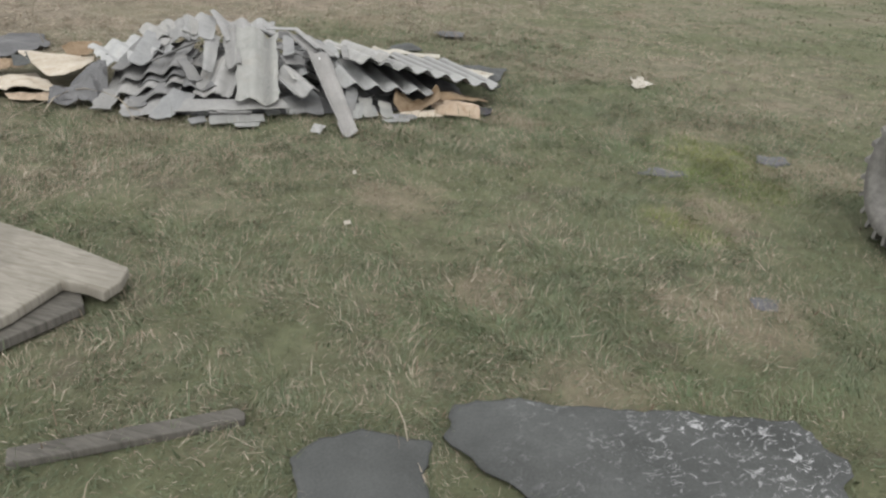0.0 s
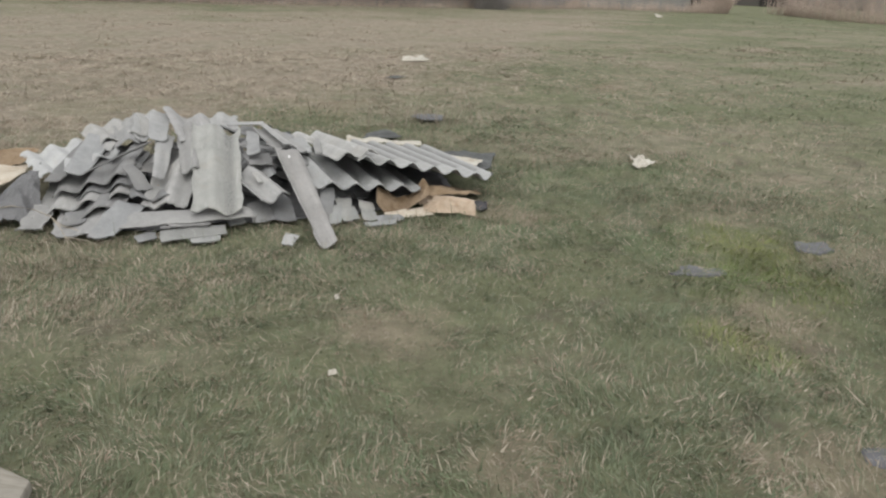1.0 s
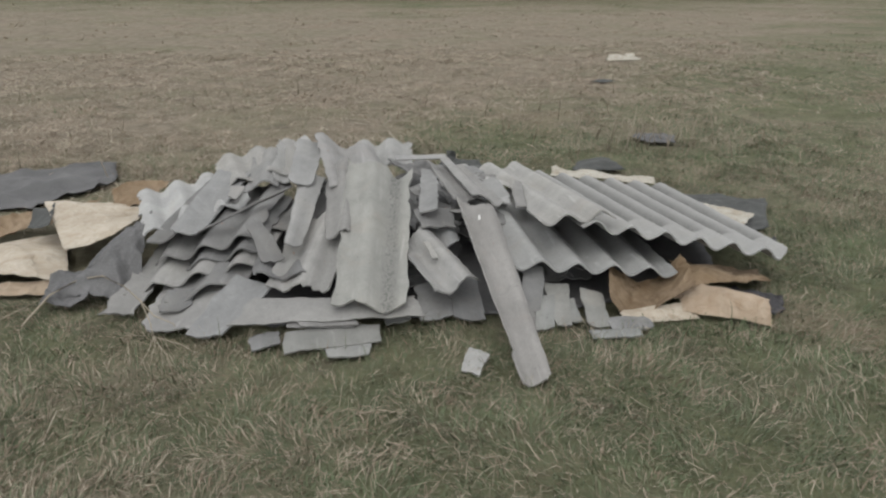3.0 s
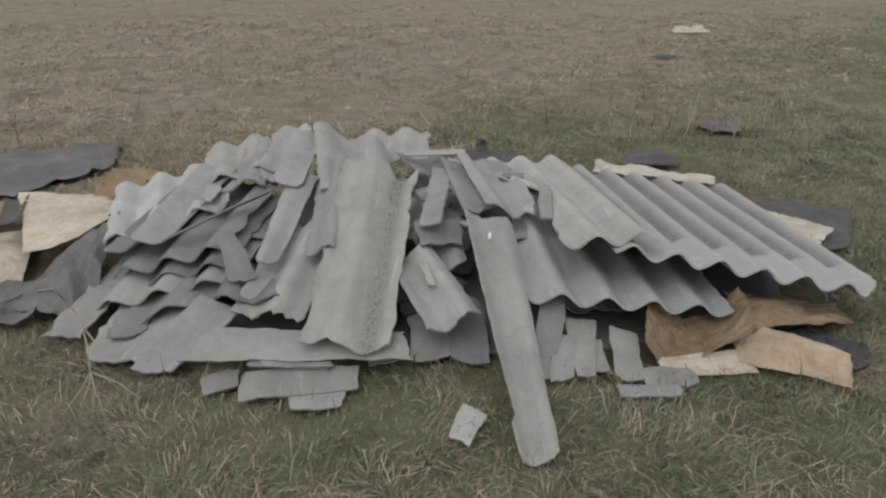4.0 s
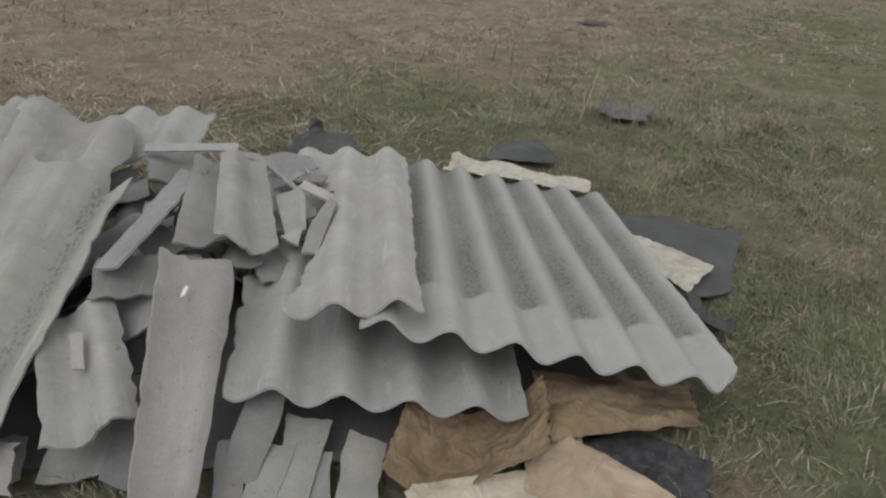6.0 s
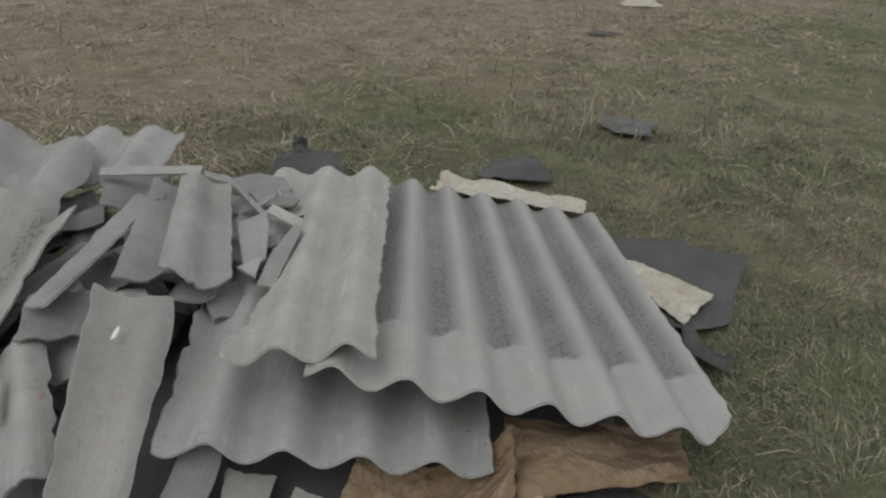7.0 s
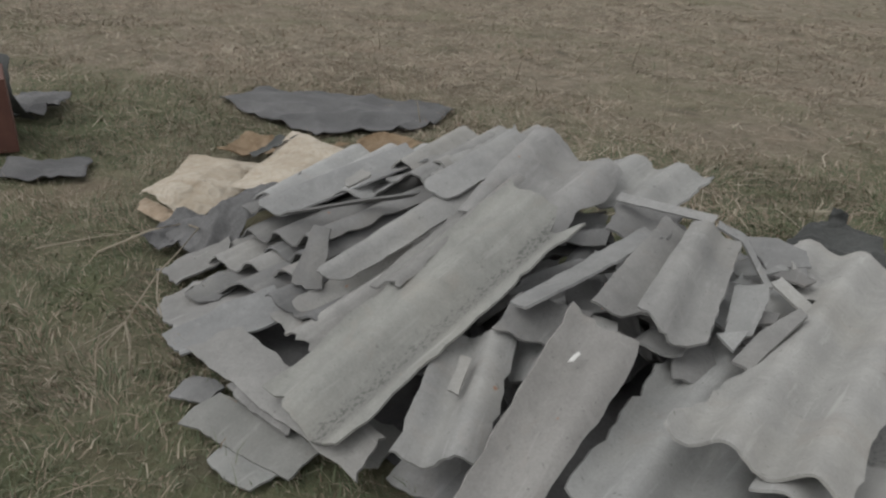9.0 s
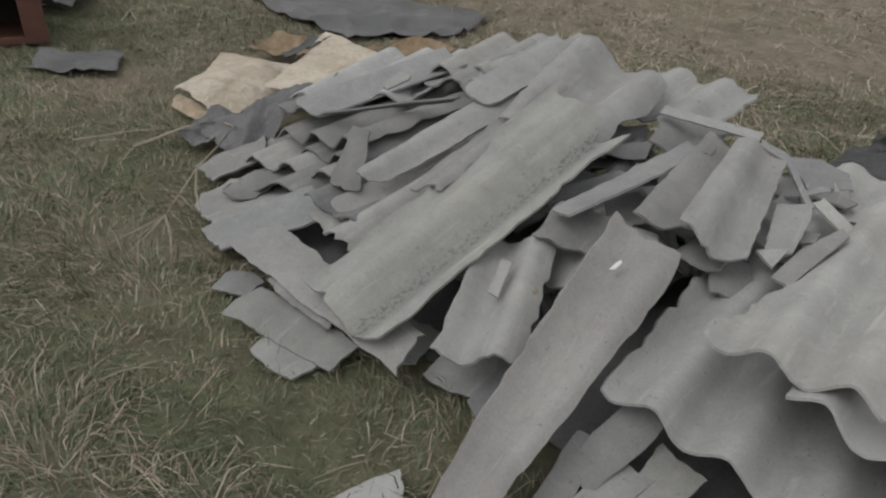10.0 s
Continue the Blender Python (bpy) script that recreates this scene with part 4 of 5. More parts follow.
sheet_patch("roofing_felt", PATCHES["right"], on_ground, FELT, 0.03, 3.5, 0.004, 21, 0.02, 16, 0.03, "dark roofing felt sheet lying beside the heap", "roofing felt", 0.012)
sheet_patch("roofing_felt", PATCHES["lump"], on_ground, FELT, 0.05, 9, 0.004, 22, 0.02, 8, 0.02, "crumpled scrap of dark roofing felt", "roofing felt", 0.02)
crumpled("roofing_felt", (1.62, 6.50, 0.05), (2.02, 6.58, 0.05), (1.76, 6.86, 0.09), (1.98, 6.84, 0.07), FELT, 0.02, 6.0, 23, 0.0, "crumpled dark roofing felt behind the heap", "roofing felt")
crumpled("roofing_felt", (1.78, 6.80, 0.04), (1.86, 6.80, 0.04), (1.79, 6.86, 0.15), (1.85, 6.87, 0.13), FELT, 0.015, 14.0, 29, 0.0, "small upright tuft of torn roofing felt", "roofing felt", 16)
sheet_patch("roofing_felt", PATCHES["back_right"], on_ground, FELT, 0.04, 4, 0.004, 24, 0.02, 10, 0.03, "dark roofing felt scrap behind the sheets", "roofing felt")
sheet_patch("roofing_felt", PATCHES["left_far"], on_ground, FELT_GREY, 0.016, 2.6, 0.004, 25, 0.03, 22, 0.04, "wide sheet of dark roofing felt folded on the grass", "roofing felt", 0.03)
sheet_patch("roofing_felt", PATCHES["near_box"], on_ground, FELT_GREY, 0.02, 5, 0.004, 26, 0.03, 10, 0.03, "flat dark roofing felt scrap before the rusty box", "roofing felt", 0.01)
sheet_patch("roofing_felt", PATCHES["behind_box"], on_ground, FELT_GREY, 0.05, 4, 0.004, 27, 0.03, 10, 0.03, "torn dark roofing felt scrap behind the rusty box", "roofing felt", 0.03)
sheet_patch("roofing_felt", PATCHES["near"], on_ground, FELT_WORN, 0.016, 4, 0.005, 28, 0.02, 22, 0.02, "worn black roofing felt sheet with white flakes", "roofing felt", 0.006)
sheet_patch("roofing_felt", PATCHES["near_small"], on_ground, FELT, 0.014, 4, 0.005, 29, 0.015, 16, 0.02, "small dark grey roofing felt sheet on the grass", "roofing felt", 0.004)
sheet_patch("plastic_rag", PATCHES["rag"], on_ground, FELT_GREY, 0.022, 6, 0.003, 30, 0.03, 14, 0.02, "black glossy plastic rag in the dry grass", "rag", 0.012)
sheet_patch("plastic_rag", PATCHES["far_rag"], on_ground, FELT, 0.015, 5, 0.003, 33, 0.03, 8, 0.05, "dark rag in the grass beyond the heap", "rag")
sheet_patch("flat_stone", PATCHES["flat_stone"], lambda x, y: bump_height(x, y) + 0.004, STONE, 0.010, 9, 0.03, 31, 0.02, 8, 0.03, "flat grey stone sunk in the grass", "stone")
sheet_patch("flat_stone", [(3.98, 3.24), (4.08, 3.34), (4.24, 3.26), (4.20, 3.15), (4.06, 3.14)], lambda x, y: bump_height(x, y) + 0.006, STONE, 0.012, 9, 0.03, 32, 0.02, 8, 0.03,
            "flat grey stone in a bare patch", "stone")
sheet_patch("flat_stone", [(2.42, 1.78), (2.5, 1.84), (2.6, 1.79), (2.52, 1.72)], lambda x, y: bump_height(x, y) - 0.008, STONE, 0.012, 9, 0.03, 34, 0.02, 6, 0.02,
            "small dark stone sunk in the grass", "stone")

# dark felt and tan sacks at the heap's other end
crumpled("roofing_felt", (-0.18, 5.22, 0.03), (0.08, 5.18, 0.03), (-0.10, 5.62, 0.12), (0.12, 5.62, 0.215), FELT_GREY, 0.026, 7.0, 41, -0.03,
         "crumpled black roofing felt draped over the heap's end", "roofing felt", 50, 0.006)
crumpled("roofing_felt", (-0.28, 5.18, 0.015), (-0.10, 5.16, 0.02), (-0.26, 5.34, 0.04), (-0.08, 5.40, 0.09), FELT_GREY, 0.020, 8.0, 42, 0.0,
         "dark roofing felt scrap at the heap's end", "roofing felt", 40, 0.006)
crumpled("paper_sack", (-0.52, 5.36, 0.05), (-0.20, 5.33, 0.05), (-0.93, 5.93, 0.06), (-0.38, 6.12, 0.10), KRAFT_PALE, 0.016, 8.0, 43, -0.04,
         "creased pale tan paper sack lying on the grass", "paper sack", 72, 0.012, 0.002, 0.4)
crumpled("paper_sack", (-0.26, 5.58, 0.10), (0.02, 5.66, 0.15), (-0.46, 6.18, 0.07), (0.02, 6.24, 0.12), KRAFT_PALE, 0.012, 8.0, 44, -0.025,
         "creased tan paper sack against the heap", "paper sack", 64, 0.012, 0.002, 0.4)
crumpled("paper_sack", (-0.50, 5.34, 0.012), (-0.22, 5.31, 0.012), (-0.53, 5.39, 0.05), (-0.20, 5.36, 0.055), KRAFT_TAN, 0.010, 9.0, 48, 0.0,
         "gusset of a tan paper sack folded to the grass", "paper sack", 40)
crumpled("paper_sack", (-0.80, 5.98, 0.03), (-0.36, 6.20, 0.04), (-0.78, 6.16, 0.04), (-0.24, 6.34, 0.06), KRAFT, 0.02, 7.0, 45, 0.0,
         "brown torn paper sack behind the tan ones", "paper sack")
crumpled("paper_sack", (-0.14, 6.10, 0.12), (0.06, 6.18, 0.16), (-0.20, 6.42, 0.13), (0.10, 6.46, 0.16), KRAFT, 0.016, 9.0, 46, 0.0,
         "folded brown paper sack behind the heap", "paper sack")
crumpled("roofing_felt", (-0.50, 5.92, 0.11), (-0.38, 5.86, 0.12), (-0.52, 6.14, 0.13), (-0.42, 6.16, 0.14), FELT, 0.008, 9.0, 47, 0.0,
         "small black felt scrap on the paper sacks", "roofing felt", 20)


def scraps():
    """Small pale litter in the grass."""
    for name, label, cat, x, y, w, h, mat, seed in (
            ("crumpled_paper", "crumpled cream paper lying in the grass", "paper", 4.484, 5.142, 0.21, 0.14, WHITE_PAPER, 51),
            ("paper_strip", "long strip of white paper in the meadow", "paper", 5.83, 12.39, 0.52, 0.12, WHITE_PAPER, 52),
            ("paper_scrap", "small white paper scrap in the grass", "paper", 1.271, 3.591, 0.024, 0.016, WHITE_PAPER, 53),
            ("paper_scrap", "small white paper scrap in the grass", "paper", 1.029, 2.965, 0.036, 0.013, WHITE_PAPER, 54),
            ("paper_scrap", "pale scrap of litter far across the meadow", "paper", 16.7, 33.0, 0.9, 0.35, KRAFT_PALE, 55),
            ("paper_scrap", "white scrap of litter far across the meadow", "paper", 25.9, 27.7, 0.45, 0.3, WHITE_PAPER, 56)):
        tall = 0.35 * h + 0.01
        z = bump_height(x, y) + 0.018
        crumpled(name, (x - w / 2, y - h / 2, z), (x + w / 2, y - h / 2, z), (x - w * 0.35, y + h / 2, z + tall), (x + w * 0.4, y + h / 2, z + tall), mat, 0.14 * h, 1.6 / h, seed, 0.0,
                 label, cat, 24, 0.06)


scraps()


# ---------------------------------------------------------------- rusty box, boards, tyre
def rusty_box():
    box = empty("rusty_metal_box", pose(-1.56, 5.45, 0, 0, 0, 243))
    tagged(box, "rust-brown painted metal box with a dark square opening", "box")
    w, d, h = 0.52, 0.36, 0.335
    # x runs along the front from its near corner, y from back (negative) to front
    part("side_panel", box_bm(0.0, 0.10, -0.03, 0.0, 0, h, 0.006), RUST, box)
    part("side_panel", box_bm(w - 0.10, w, -0.03, 0.0, 0, h, 0.006), RUST, box)
    part("front_rail", box_bm(0.10, w - 0.10, -0.03, 0.0, h - 0.06, h, 0.006), RUST, box)
    part("front_sill", box_bm(0.10, w - 0.10, -0.03, 0.0, 0, 0.035, 0.006), RUST, box)
    part("top_panel", box_bm(0.0, w, -d, 0.0, h, h + 0.012, 0.004), RUST, box)
    part("side_wall", box_bm(0.0, 0.012, -d, -0.03, 0, h, 0.003), RUST, box)
    part("side_wall", box_bm(w - 0.012, w, -d, -0.03, 0, h, 0.003), RUST, box)
    part("back_wall", box_bm(0.012, w - 0.012, -d, -d + 0.012, 0, h, 0.003), INNER_DARK, box, "near-black inner back wall")
    part("floor_plate", box_bm(0.012, w - 0.012, -d + 0.012, -0.03, 0.004, 0.02, 0.003), RUST, box)


rusty_box()
shard((-2.10, 5.66, 0.03), (-1.90, 5.74, 0.03), (-2.14, 5.62, 0.40), (-1.96, 5.70, 0.36), 0.0, 0, FELT, seed=70, jag=(0.02,) * 4, bow=0.09, thick=0.004,
      name="curled_felt", label="stiff curled roofing felt standing behind the rusty box")["category"] = "roofing felt"


def board(name, outline, z0, z1, mat, label, bevel=0.006):
    bm = prism(bmesh.new(), outline, z0, z1)
    bmesh.ops.bevel(bm, geom=bm.edges[:], offset=bevel, segments=2, profile=0.6, affect="EDGES")
    uv = bm.loops.layers.uv.new("UVMap")
    for f in bm.faces:
        for lp in f.loops:
            lp[uv].uv = (lp.vert.co.y * 0.9 + lp.vert.co.x * 0.75, -lp.vert.co.x * 0.9 + lp.vert.co.y * 0.75)
    me = bpy.data.meshes.new(name)
    bm.to_mesh(me)
    bm.free()
    me.materials.append(mat)
    ob = new(name, me)
    tagged(ob, label, "board")
    return ob


board("wooden_board", [(-1.05, 3.62), (-1.25, 3.10), (-0.70, 2.10), (-0.316, 2.414), (-0.165, 2.60), (-0.09, 2.545), (-0.03, 2.475), (0.03, 2.54), (0.064, 2.642), (-0.168, 2.945), (-0.402, 3.20)],
      0.052, 0.096, BOARD_WOOD, "wide weathered wooden board with a broken corner", 0.01)
board("wooden_board", [(-1.0, 2.70), (-0.66, 1.95), (-0.351, 2.33), (-0.098, 2.49), (-0.12, 2.72), (-0.50, 2.90)], 0.005, 0.046, GREY_WOOD,
      "dark grey board under the weathered board", 0.006)
board("wooden_lath", [(-0.30, 1.75), (0.318, 1.725), (0.325, 1.755), (0.305, 1.785), (-0.30, 1.815)], -0.004, 0.024, GREY_WOOD, "thin grey wooden lath lying in the grass", 0.005)


def tractor_tyre():
    tyre = empty("tractor_tyre", pose(3.72, 1.98, 0.0, 0, 0, -27))
    tagged(tyre, "old grey tractor tyre with deep slanting treads", "tyre")
    R, r, half = 0.36, 0.20, 0.15
    prof = [(-half, r + 0.04), (-half - 0.02, r + 0.10), (-half, R - 0.05), (-half * 0.7, R - 0.02), (half * 0.7, R - 0.02), (half, R - 0.05), (half + 0.02, r + 0.10), (half, r + 0.04),
            (half * 0.8, r + 0.02), (-half * 0.8, r + 0.02)]
    seg = 40
    verts, faces = [], []
    for i in range(seg):
        w = 2 * math.pi * i / seg
        for x, q in prof:
            verts.append((x, q * math.sin(w), R + 0.004 + q * math.cos(w)))
    n = len(prof)
    for i in range(seg):
        for k in range(n):
            a, b = i * n + k, i * n + (k + 1) % n
            c, d = ((i + 1) % seg) * n + (k + 1) % n, ((i + 1) % seg) * n + k
            faces.append((a, b, c, d))
    mesh_object("carcass", verts, faces, RUBBER, tyre)
    count = 22
    for i in range(count):
        for side in (-1, 1):
            verts, faces = [], []
            for k in range(5):
                u = k / 4
                x = side * (0.01 + u * (half + 0.01))
                w = 2 * math.pi * (i + (0.25 if side > 0 else 0.75) + u * 0.9) / count
                rr = R - 0.03 - 0.03 * u ** 2
                for dw, q in ((-0.045, rr), (0.045, rr), (0.03, rr + 0.042), (-0.03, rr + 0.042)):
                    verts.append((x, q * math.sin(w + dw), R + 0.004 + q * math.cos(w + dw)))
            for k in range(4):
                for s in range(4):
                    a, b = k * 4 + s, k * 4 + (s + 1) % 4
                    faces.append((a, b, b + 4, a + 4))
            faces += [(3, 2, 1, 0), (16, 17, 18, 19)]
            mesh_object("lug", verts, faces, RUBBER, tyre, smooth=False)


tractor_tyre()


# ---------------------------------------------------------------- far edge of the meadow
def shed(name, label, x, y, turn, w, d, h, rise, wall_mat, roof_mat, category="shed", openings=()):
    house = empty(name, pose(x, y, 0, 0, 0, turn))
    tagged(house, label, category)
    t = 0.12
    bm = bmesh.new()
    prism(bm, [(0, 0), (w, 0), (w, t), (0, t)], 0, h)
    part("wall", bm, wall_mat, house)
    part("wall", box_bm(0, w, d - t, d, 0, h + rise), wall_mat, house)
    part("wall", box_bm(0, t, t, d - t, 0, h), wall_mat, house)
    part("wall", box_bm(w - t, w, t, d - t, 0, h), wall_mat, house)
    bm = bmesh.new()
    o = 0.15
    pts = [(-o, -o, h - 0.02), (w + o, -o, h - 0.02), (w + o, d + o, h + rise), (-o, d + o, h + rise)]
    lo = [bm.verts.new(p) for p in pts]
    hi = [bm.verts.new((p[0], p[1], p[2] + 0.07)) for p in pts]
    bm.faces.new(list(reversed(lo)))
    bm.faces.new(hi)
    for i in range(4):
        bm.faces.new((lo[i], lo[(i + 1) % 4], hi[(i + 1) % 4], hi[i]))
    part("roof", bm, roof_mat, house)
    if category == "shed":
        part("fascia", box_bm(-o, w + o, -o - 0.04, -o - 0.002, h - 0.10, h + 0.02), ROOF_PALE, house, "pale eaves board")
    for x0, x1, z0, z1 in openings:
        # solid dark panel on the wall in place of a shaded opening
        part("door", box_bm(x0, x1, -0.04, -0.003, z0, z1), INNER_DARK, house, "near-black panel painting the shade of an open doorway")
    return house


shed("long_shed", "long low grey shed with a pale roof", 27.4, 36.9, -21, 7.6, 3.0, 1.75, 0.25, PLASTER, ROOF_PALE)
shed("wooden_outhouse", "narrow brown wooden outhouse beside the shed", 34.9, 34.4, -25, 1.5, 1.5, 2.2, 0.3, BARN_WOOD, ROOF_DARK)
shed("wooden_barn", "dark wooden barn with an open doorway", 56.0, 50.5, -52, 6.6, 6.0, 3.0, 2.2, BARN_WOOD, ROOF_DARK, "barn", ((2.6, 5.2, 0, 2.2),))
shed("grey_hut", "small pale grey hut beside the barn", 53.0, 54.0, -48, 3.0, 3.0, 2.0, 0.9, PLASTER, ROOF_PALE, "hut")
shed("low_shed", "weathered shed half hidden in the thicket", 4.6, 32.3, 8, 5.6, 2.6, 1.05, 1.15, BARN_WOOD, ROOF_GREY, "old shed")
shed("low_shed", "weathered shed half hidden in the thicket", 13.6, 32.8, 4, 2.6, 2.5, 1.35, 0.6, BARN_WOOD, ROOF_GREY, "old shed")

v, f = tube_verts([(1.6, 46.0, 0), (1.55, 46.0, 4.0), (1.45, 46.0, 8.2)], [0.14, 0.12, 0.09], 8)
tagged(mesh_object("utility_pole", v, f, BARK), "thin grey wooden utility pole behind the thicket", "pole")


def twigs(name, label, count, place, tall, mat, seed, spread=0.25, branches=7):
    """Bare bushes: stems and side shoots as thin three-sided spikes."""
    g = np.random.default_rng(seed)
    px, py, hh = place(g, count)
    hh = hh * g.uniform(0.3, 1.1, count) * tall
    base = np.stack([px, py, np.zeros(count)], 1)
    lean = np.stack([g.normal(0, spread, count), g.normal(0, spread, count), np.ones(count)], 1)
    lean /= np.linalg.norm(lean, axis=1, keepdims=True)
    starts, ends, rads = [base], [base + lean * hh[:, None]], [0.007 + 0.003 * hh]
    for b in range(branches):
        s = g.uniform(0.15, 0.9, count)
        p = base + lean * (hh * s)[:, None]
        dirs = lean * 0.9 + np.stack([g.normal(0, 0.6, count), g.normal(0, 0.6, count), g.uniform(-0.2, 0.5, count)], 1)
        dirs /= np.linalg.norm(dirs, axis=1, keepdims=True)
        ln = hh * g.uniform(0.2, 0.5, count)
        starts.append(p)
        ends.append(p + dirs * ln[:, None])
        rads.append(0.004 + 0.003 * ln)
    a, e, r = np.concatenate(starts), np.concatenate(ends), np.concatenate(rads)
    n = len(a)
    w = g.uniform(0, 2 * math.pi, n)
    ring = [np.stack([np.cos(w + k * 2.094) * r, np.sin(w + k * 2.094) * r, np.zeros(n)], 1) for k in range(3)]
    verts = np.stack([a + ring[0], a + ring[1], a + ring[2], e], 1).reshape(-1, 3)
    i = np.arange(n)[:, None] * 4
    tris = np.concatenate([i + np.array([[0, 1, 3]]), i + np.array([[1, 2, 3]]), i + np.array([[2, 0, 3]])], 1).reshape(-1, 3)
    ob = raw_mesh(name, verts, tris, mat)
    tagged(ob, label, "bushes", kind="stuff")
    return ob


def raw_mesh(name, verts, tris, mat):
    me = bpy.data.meshes.new(name)
    me.vertices.add(len(verts))
    me.vertices.foreach_set("co", np.asarray(verts, dtype=np.float32).ravel())
    me.loops.add(len(tris) * 3)
    me.loops.foreach_set("vertex_index", np.asarray(tris, dtype=np.int32).ravel())
    me.polygons.add(len(tris))
    me.polygons.foreach_set("loop_start", np.arange(len(tris), dtype=np.int32) * 3)
    me.update(calc_edges=True)
    me.materials.append(mat)
    return new(name, me)


def along(points, depth):
    """Places in a belt along a line of (x, y, height)."""
    def place(g, count):
        t = g.uniform(0, len(points) - 1, count)
        k = np.minimum(t.astype(int), len(points) - 2)
        q = np.array(points)
        p = q[k] + (q[k + 1] - q[k]) * (t - k)[:, None]
        back = g.uniform(0, 1, count) ** 1.2 * depth
        lump = 0.8 + 0.25 * np.sin(p[:, 0] * 1.1) * np.sin(p[:, 0] * 0.37 + 1)
        return p[:, 0] + back * 0.35, p[:, 1] + back, p[:, 2] * lump
    return place


twigs("thicket", "dense leafless brown thicket along the meadow's far edge", 15000, along([(-26, 33, 2.6), (-2, 32.5, 2.8), (5, 32.3, 4.4), (12, 32.6, 6.4), (16, 33.2, 7.2), (25, 36.8, 7.0)], 8), 1.0, TWIG_BROWN, 3, 0.36)
twigs("thicket", "grey leafless bushes at the foot of the thicket", 6000, along([(-26, 31.5, 1.0), (0, 31.6, 1.1), (5, 31.6, 1.3), (12, 32.2, 1.5), (16, 32.6, 1.5), (25, 34.2, 1.2), (27, 36.0, 0.8)], 1.6), 1.0, TWIG_GREY, 4, 0.4)
twigs("thicket", "dry pale weeds along the thicket's foot", 5200, along([(-26, 30.2, 0.5), (0, 30.4, 0.55), (8, 30.6, 0.6), (16, 31.4, 0.7), (25, 33.4, 0.7), (27, 35.0, 0.6)], 2.6), 1.0, TWIG_TAN, 12, 0.5, 3)
twigs("thicket", "tall leafless trees behind the sheds", 3200, along([(22, 41, 7.0), (34, 42, 7.5), (46, 50, 7.0), (54, 62, 7.0), (70, 64, 8)], 8), 1.0, TWIG_GREY, 5, 0.18)
twigs("thicket", "dry brown weeds before the long shed", 2200, along([(26.5, 34.6, 0.7), (33.5, 32.6, 0.9), (36, 32.6, 1.6), (37, 33.5, 1.8)], 1.4), 1.0, TWIG_TAN, 6, 0.3, 4)
twigs("thicket", "pale dry reeds and bushes at the meadow's corner", 1400, along([(40, 31, 1.8), (38, 26.5, 2.2), (39, 22, 2.6), (44, 19, 3.2)], 3.5), 1.0, TWIG_TAN, 7, 0.3, 5)
twigs("thicket", "leafless trees beyond the meadow's corner", 3500, along([(62, 52, 6.0), (66, 40, 7.0), (72, 28, 7.0), (76, 14, 7.0)], 8), 1.0, TWIG_GREY, 9, 0.25)
twigs("thicket", "dark leafless bush before the thicket", 700, along([(18.3, 31.8, 2.2), (20.0, 31.6, 2.6)], 1.5), 1.0, TWIG_GREY, 8, 0.5)


def tree(x, y, h, seed):
    g = random.Random(seed)
    root = empty("bare_tree", pose(x, y, 0))
    tagged(root, "tall leafless tree with a thin grey trunk", "tree", "bare trees behind the sheds")
    pts = [(0.12 * math.sin(seed + k), 0.1 * math.cos(seed * 2 + k), h * k / 6) for k in range(7)]
    v, f = tube_verts(pts, [0.14 * (1 - k / 6.6) + 0.015 for k in range(7)], 6)
    mesh_object("trunk", v, f, BARK, root)
    verts, faces = [], []
    for k in range(46):
        s = g.uniform(0.3, 0.98)
        w, ln = g.uniform(0, 6.28), h * g.uniform(0.10, 0.24) * (1.25 - s)
        p = Vector((0.1 * math.sin(seed + s * 6), 0.1 * math.cos(seed * 2 + s * 6), h * s))
        mid = p + Vector((math.cos(w), math.sin(w), 0.5)) * ln * 0.55
        end = p + Vector((math.cos(w + 0.2), math.sin(w + 0.2), 0.95)) * ln
        bv, bf = tube_verts([p, mid, end], [0.03, 0.02, 0.006], 4)
        o = len(verts)
        verts += bv
        faces += [tuple(o + i for i in q) for q in bf]
    mesh_object("branches", verts, faces, BARK, root)


for k, (x, y, h) in enumerate(((30.5, 42, 10), (33.0, 43, 11), (36.5, 43, 10), (28.0, 43, 9), (39.0, 45, 11), (47.0, 50, 11), (25.5, 42, 8), (52, 58, 12))):
    tree(x, y, h, k + 3)


# ---------------------------------------------------------------- stalks and grass
def stalk(pts, r, label="bent dry stalk standing in the grass", category="stalk"):
    v, f = tube_verts(pts, [r * (1 - 0.6 * k / (len(pts) - 1)) for k in range(len(pts))], 5)
    return tagged(mesh_object("dry_stalk", v, f, STEM), label, category, "dry stalks")


ROOT = "bleached branching twig arched over the heap's end"
stalk([(-0.30, 5.02, 0.02), (-0.24, 5.20, 0.06), (-0.14, 5.27, 0.09), (-0.05, 5.26, 0.10), (0.06, 5.10, 0.115), (0.14, 4.95, 0.115), (0.18, 4.85, 0.08), (0.20, 4.78, 0.045)], 0.0042, ROOT, "twig")
stalk([(0.14, 4.95, 0.115), (0.19, 4.90, 0.07), (0.26, 4.86, 0.05), (0.28, 4.82, 0.03)], 0.003, ROOT, "twig")
for tip in ((0.197, 4.665), (0.36, 4.675), (0.16, 4.62), (0.29, 4.73), (0.245, 4.61)):
    mid = (0.20 + (tip[0] - 0.20) * 0.5 + 0.012, 4.78 + (tip[1] - 4.78) * 0.5, 0.034)
    stalk([(0.20, 4.78, 0.045), mid, (tip[0], tip[1], 0.008)], 0.0024, ROOT, "twig")
stalk([(-0.47, 4.90, 0.03), (-0.36, 5.05, 0.05), (-0.24, 5.20, 0.06)], 0.003, ROOT, "twig")
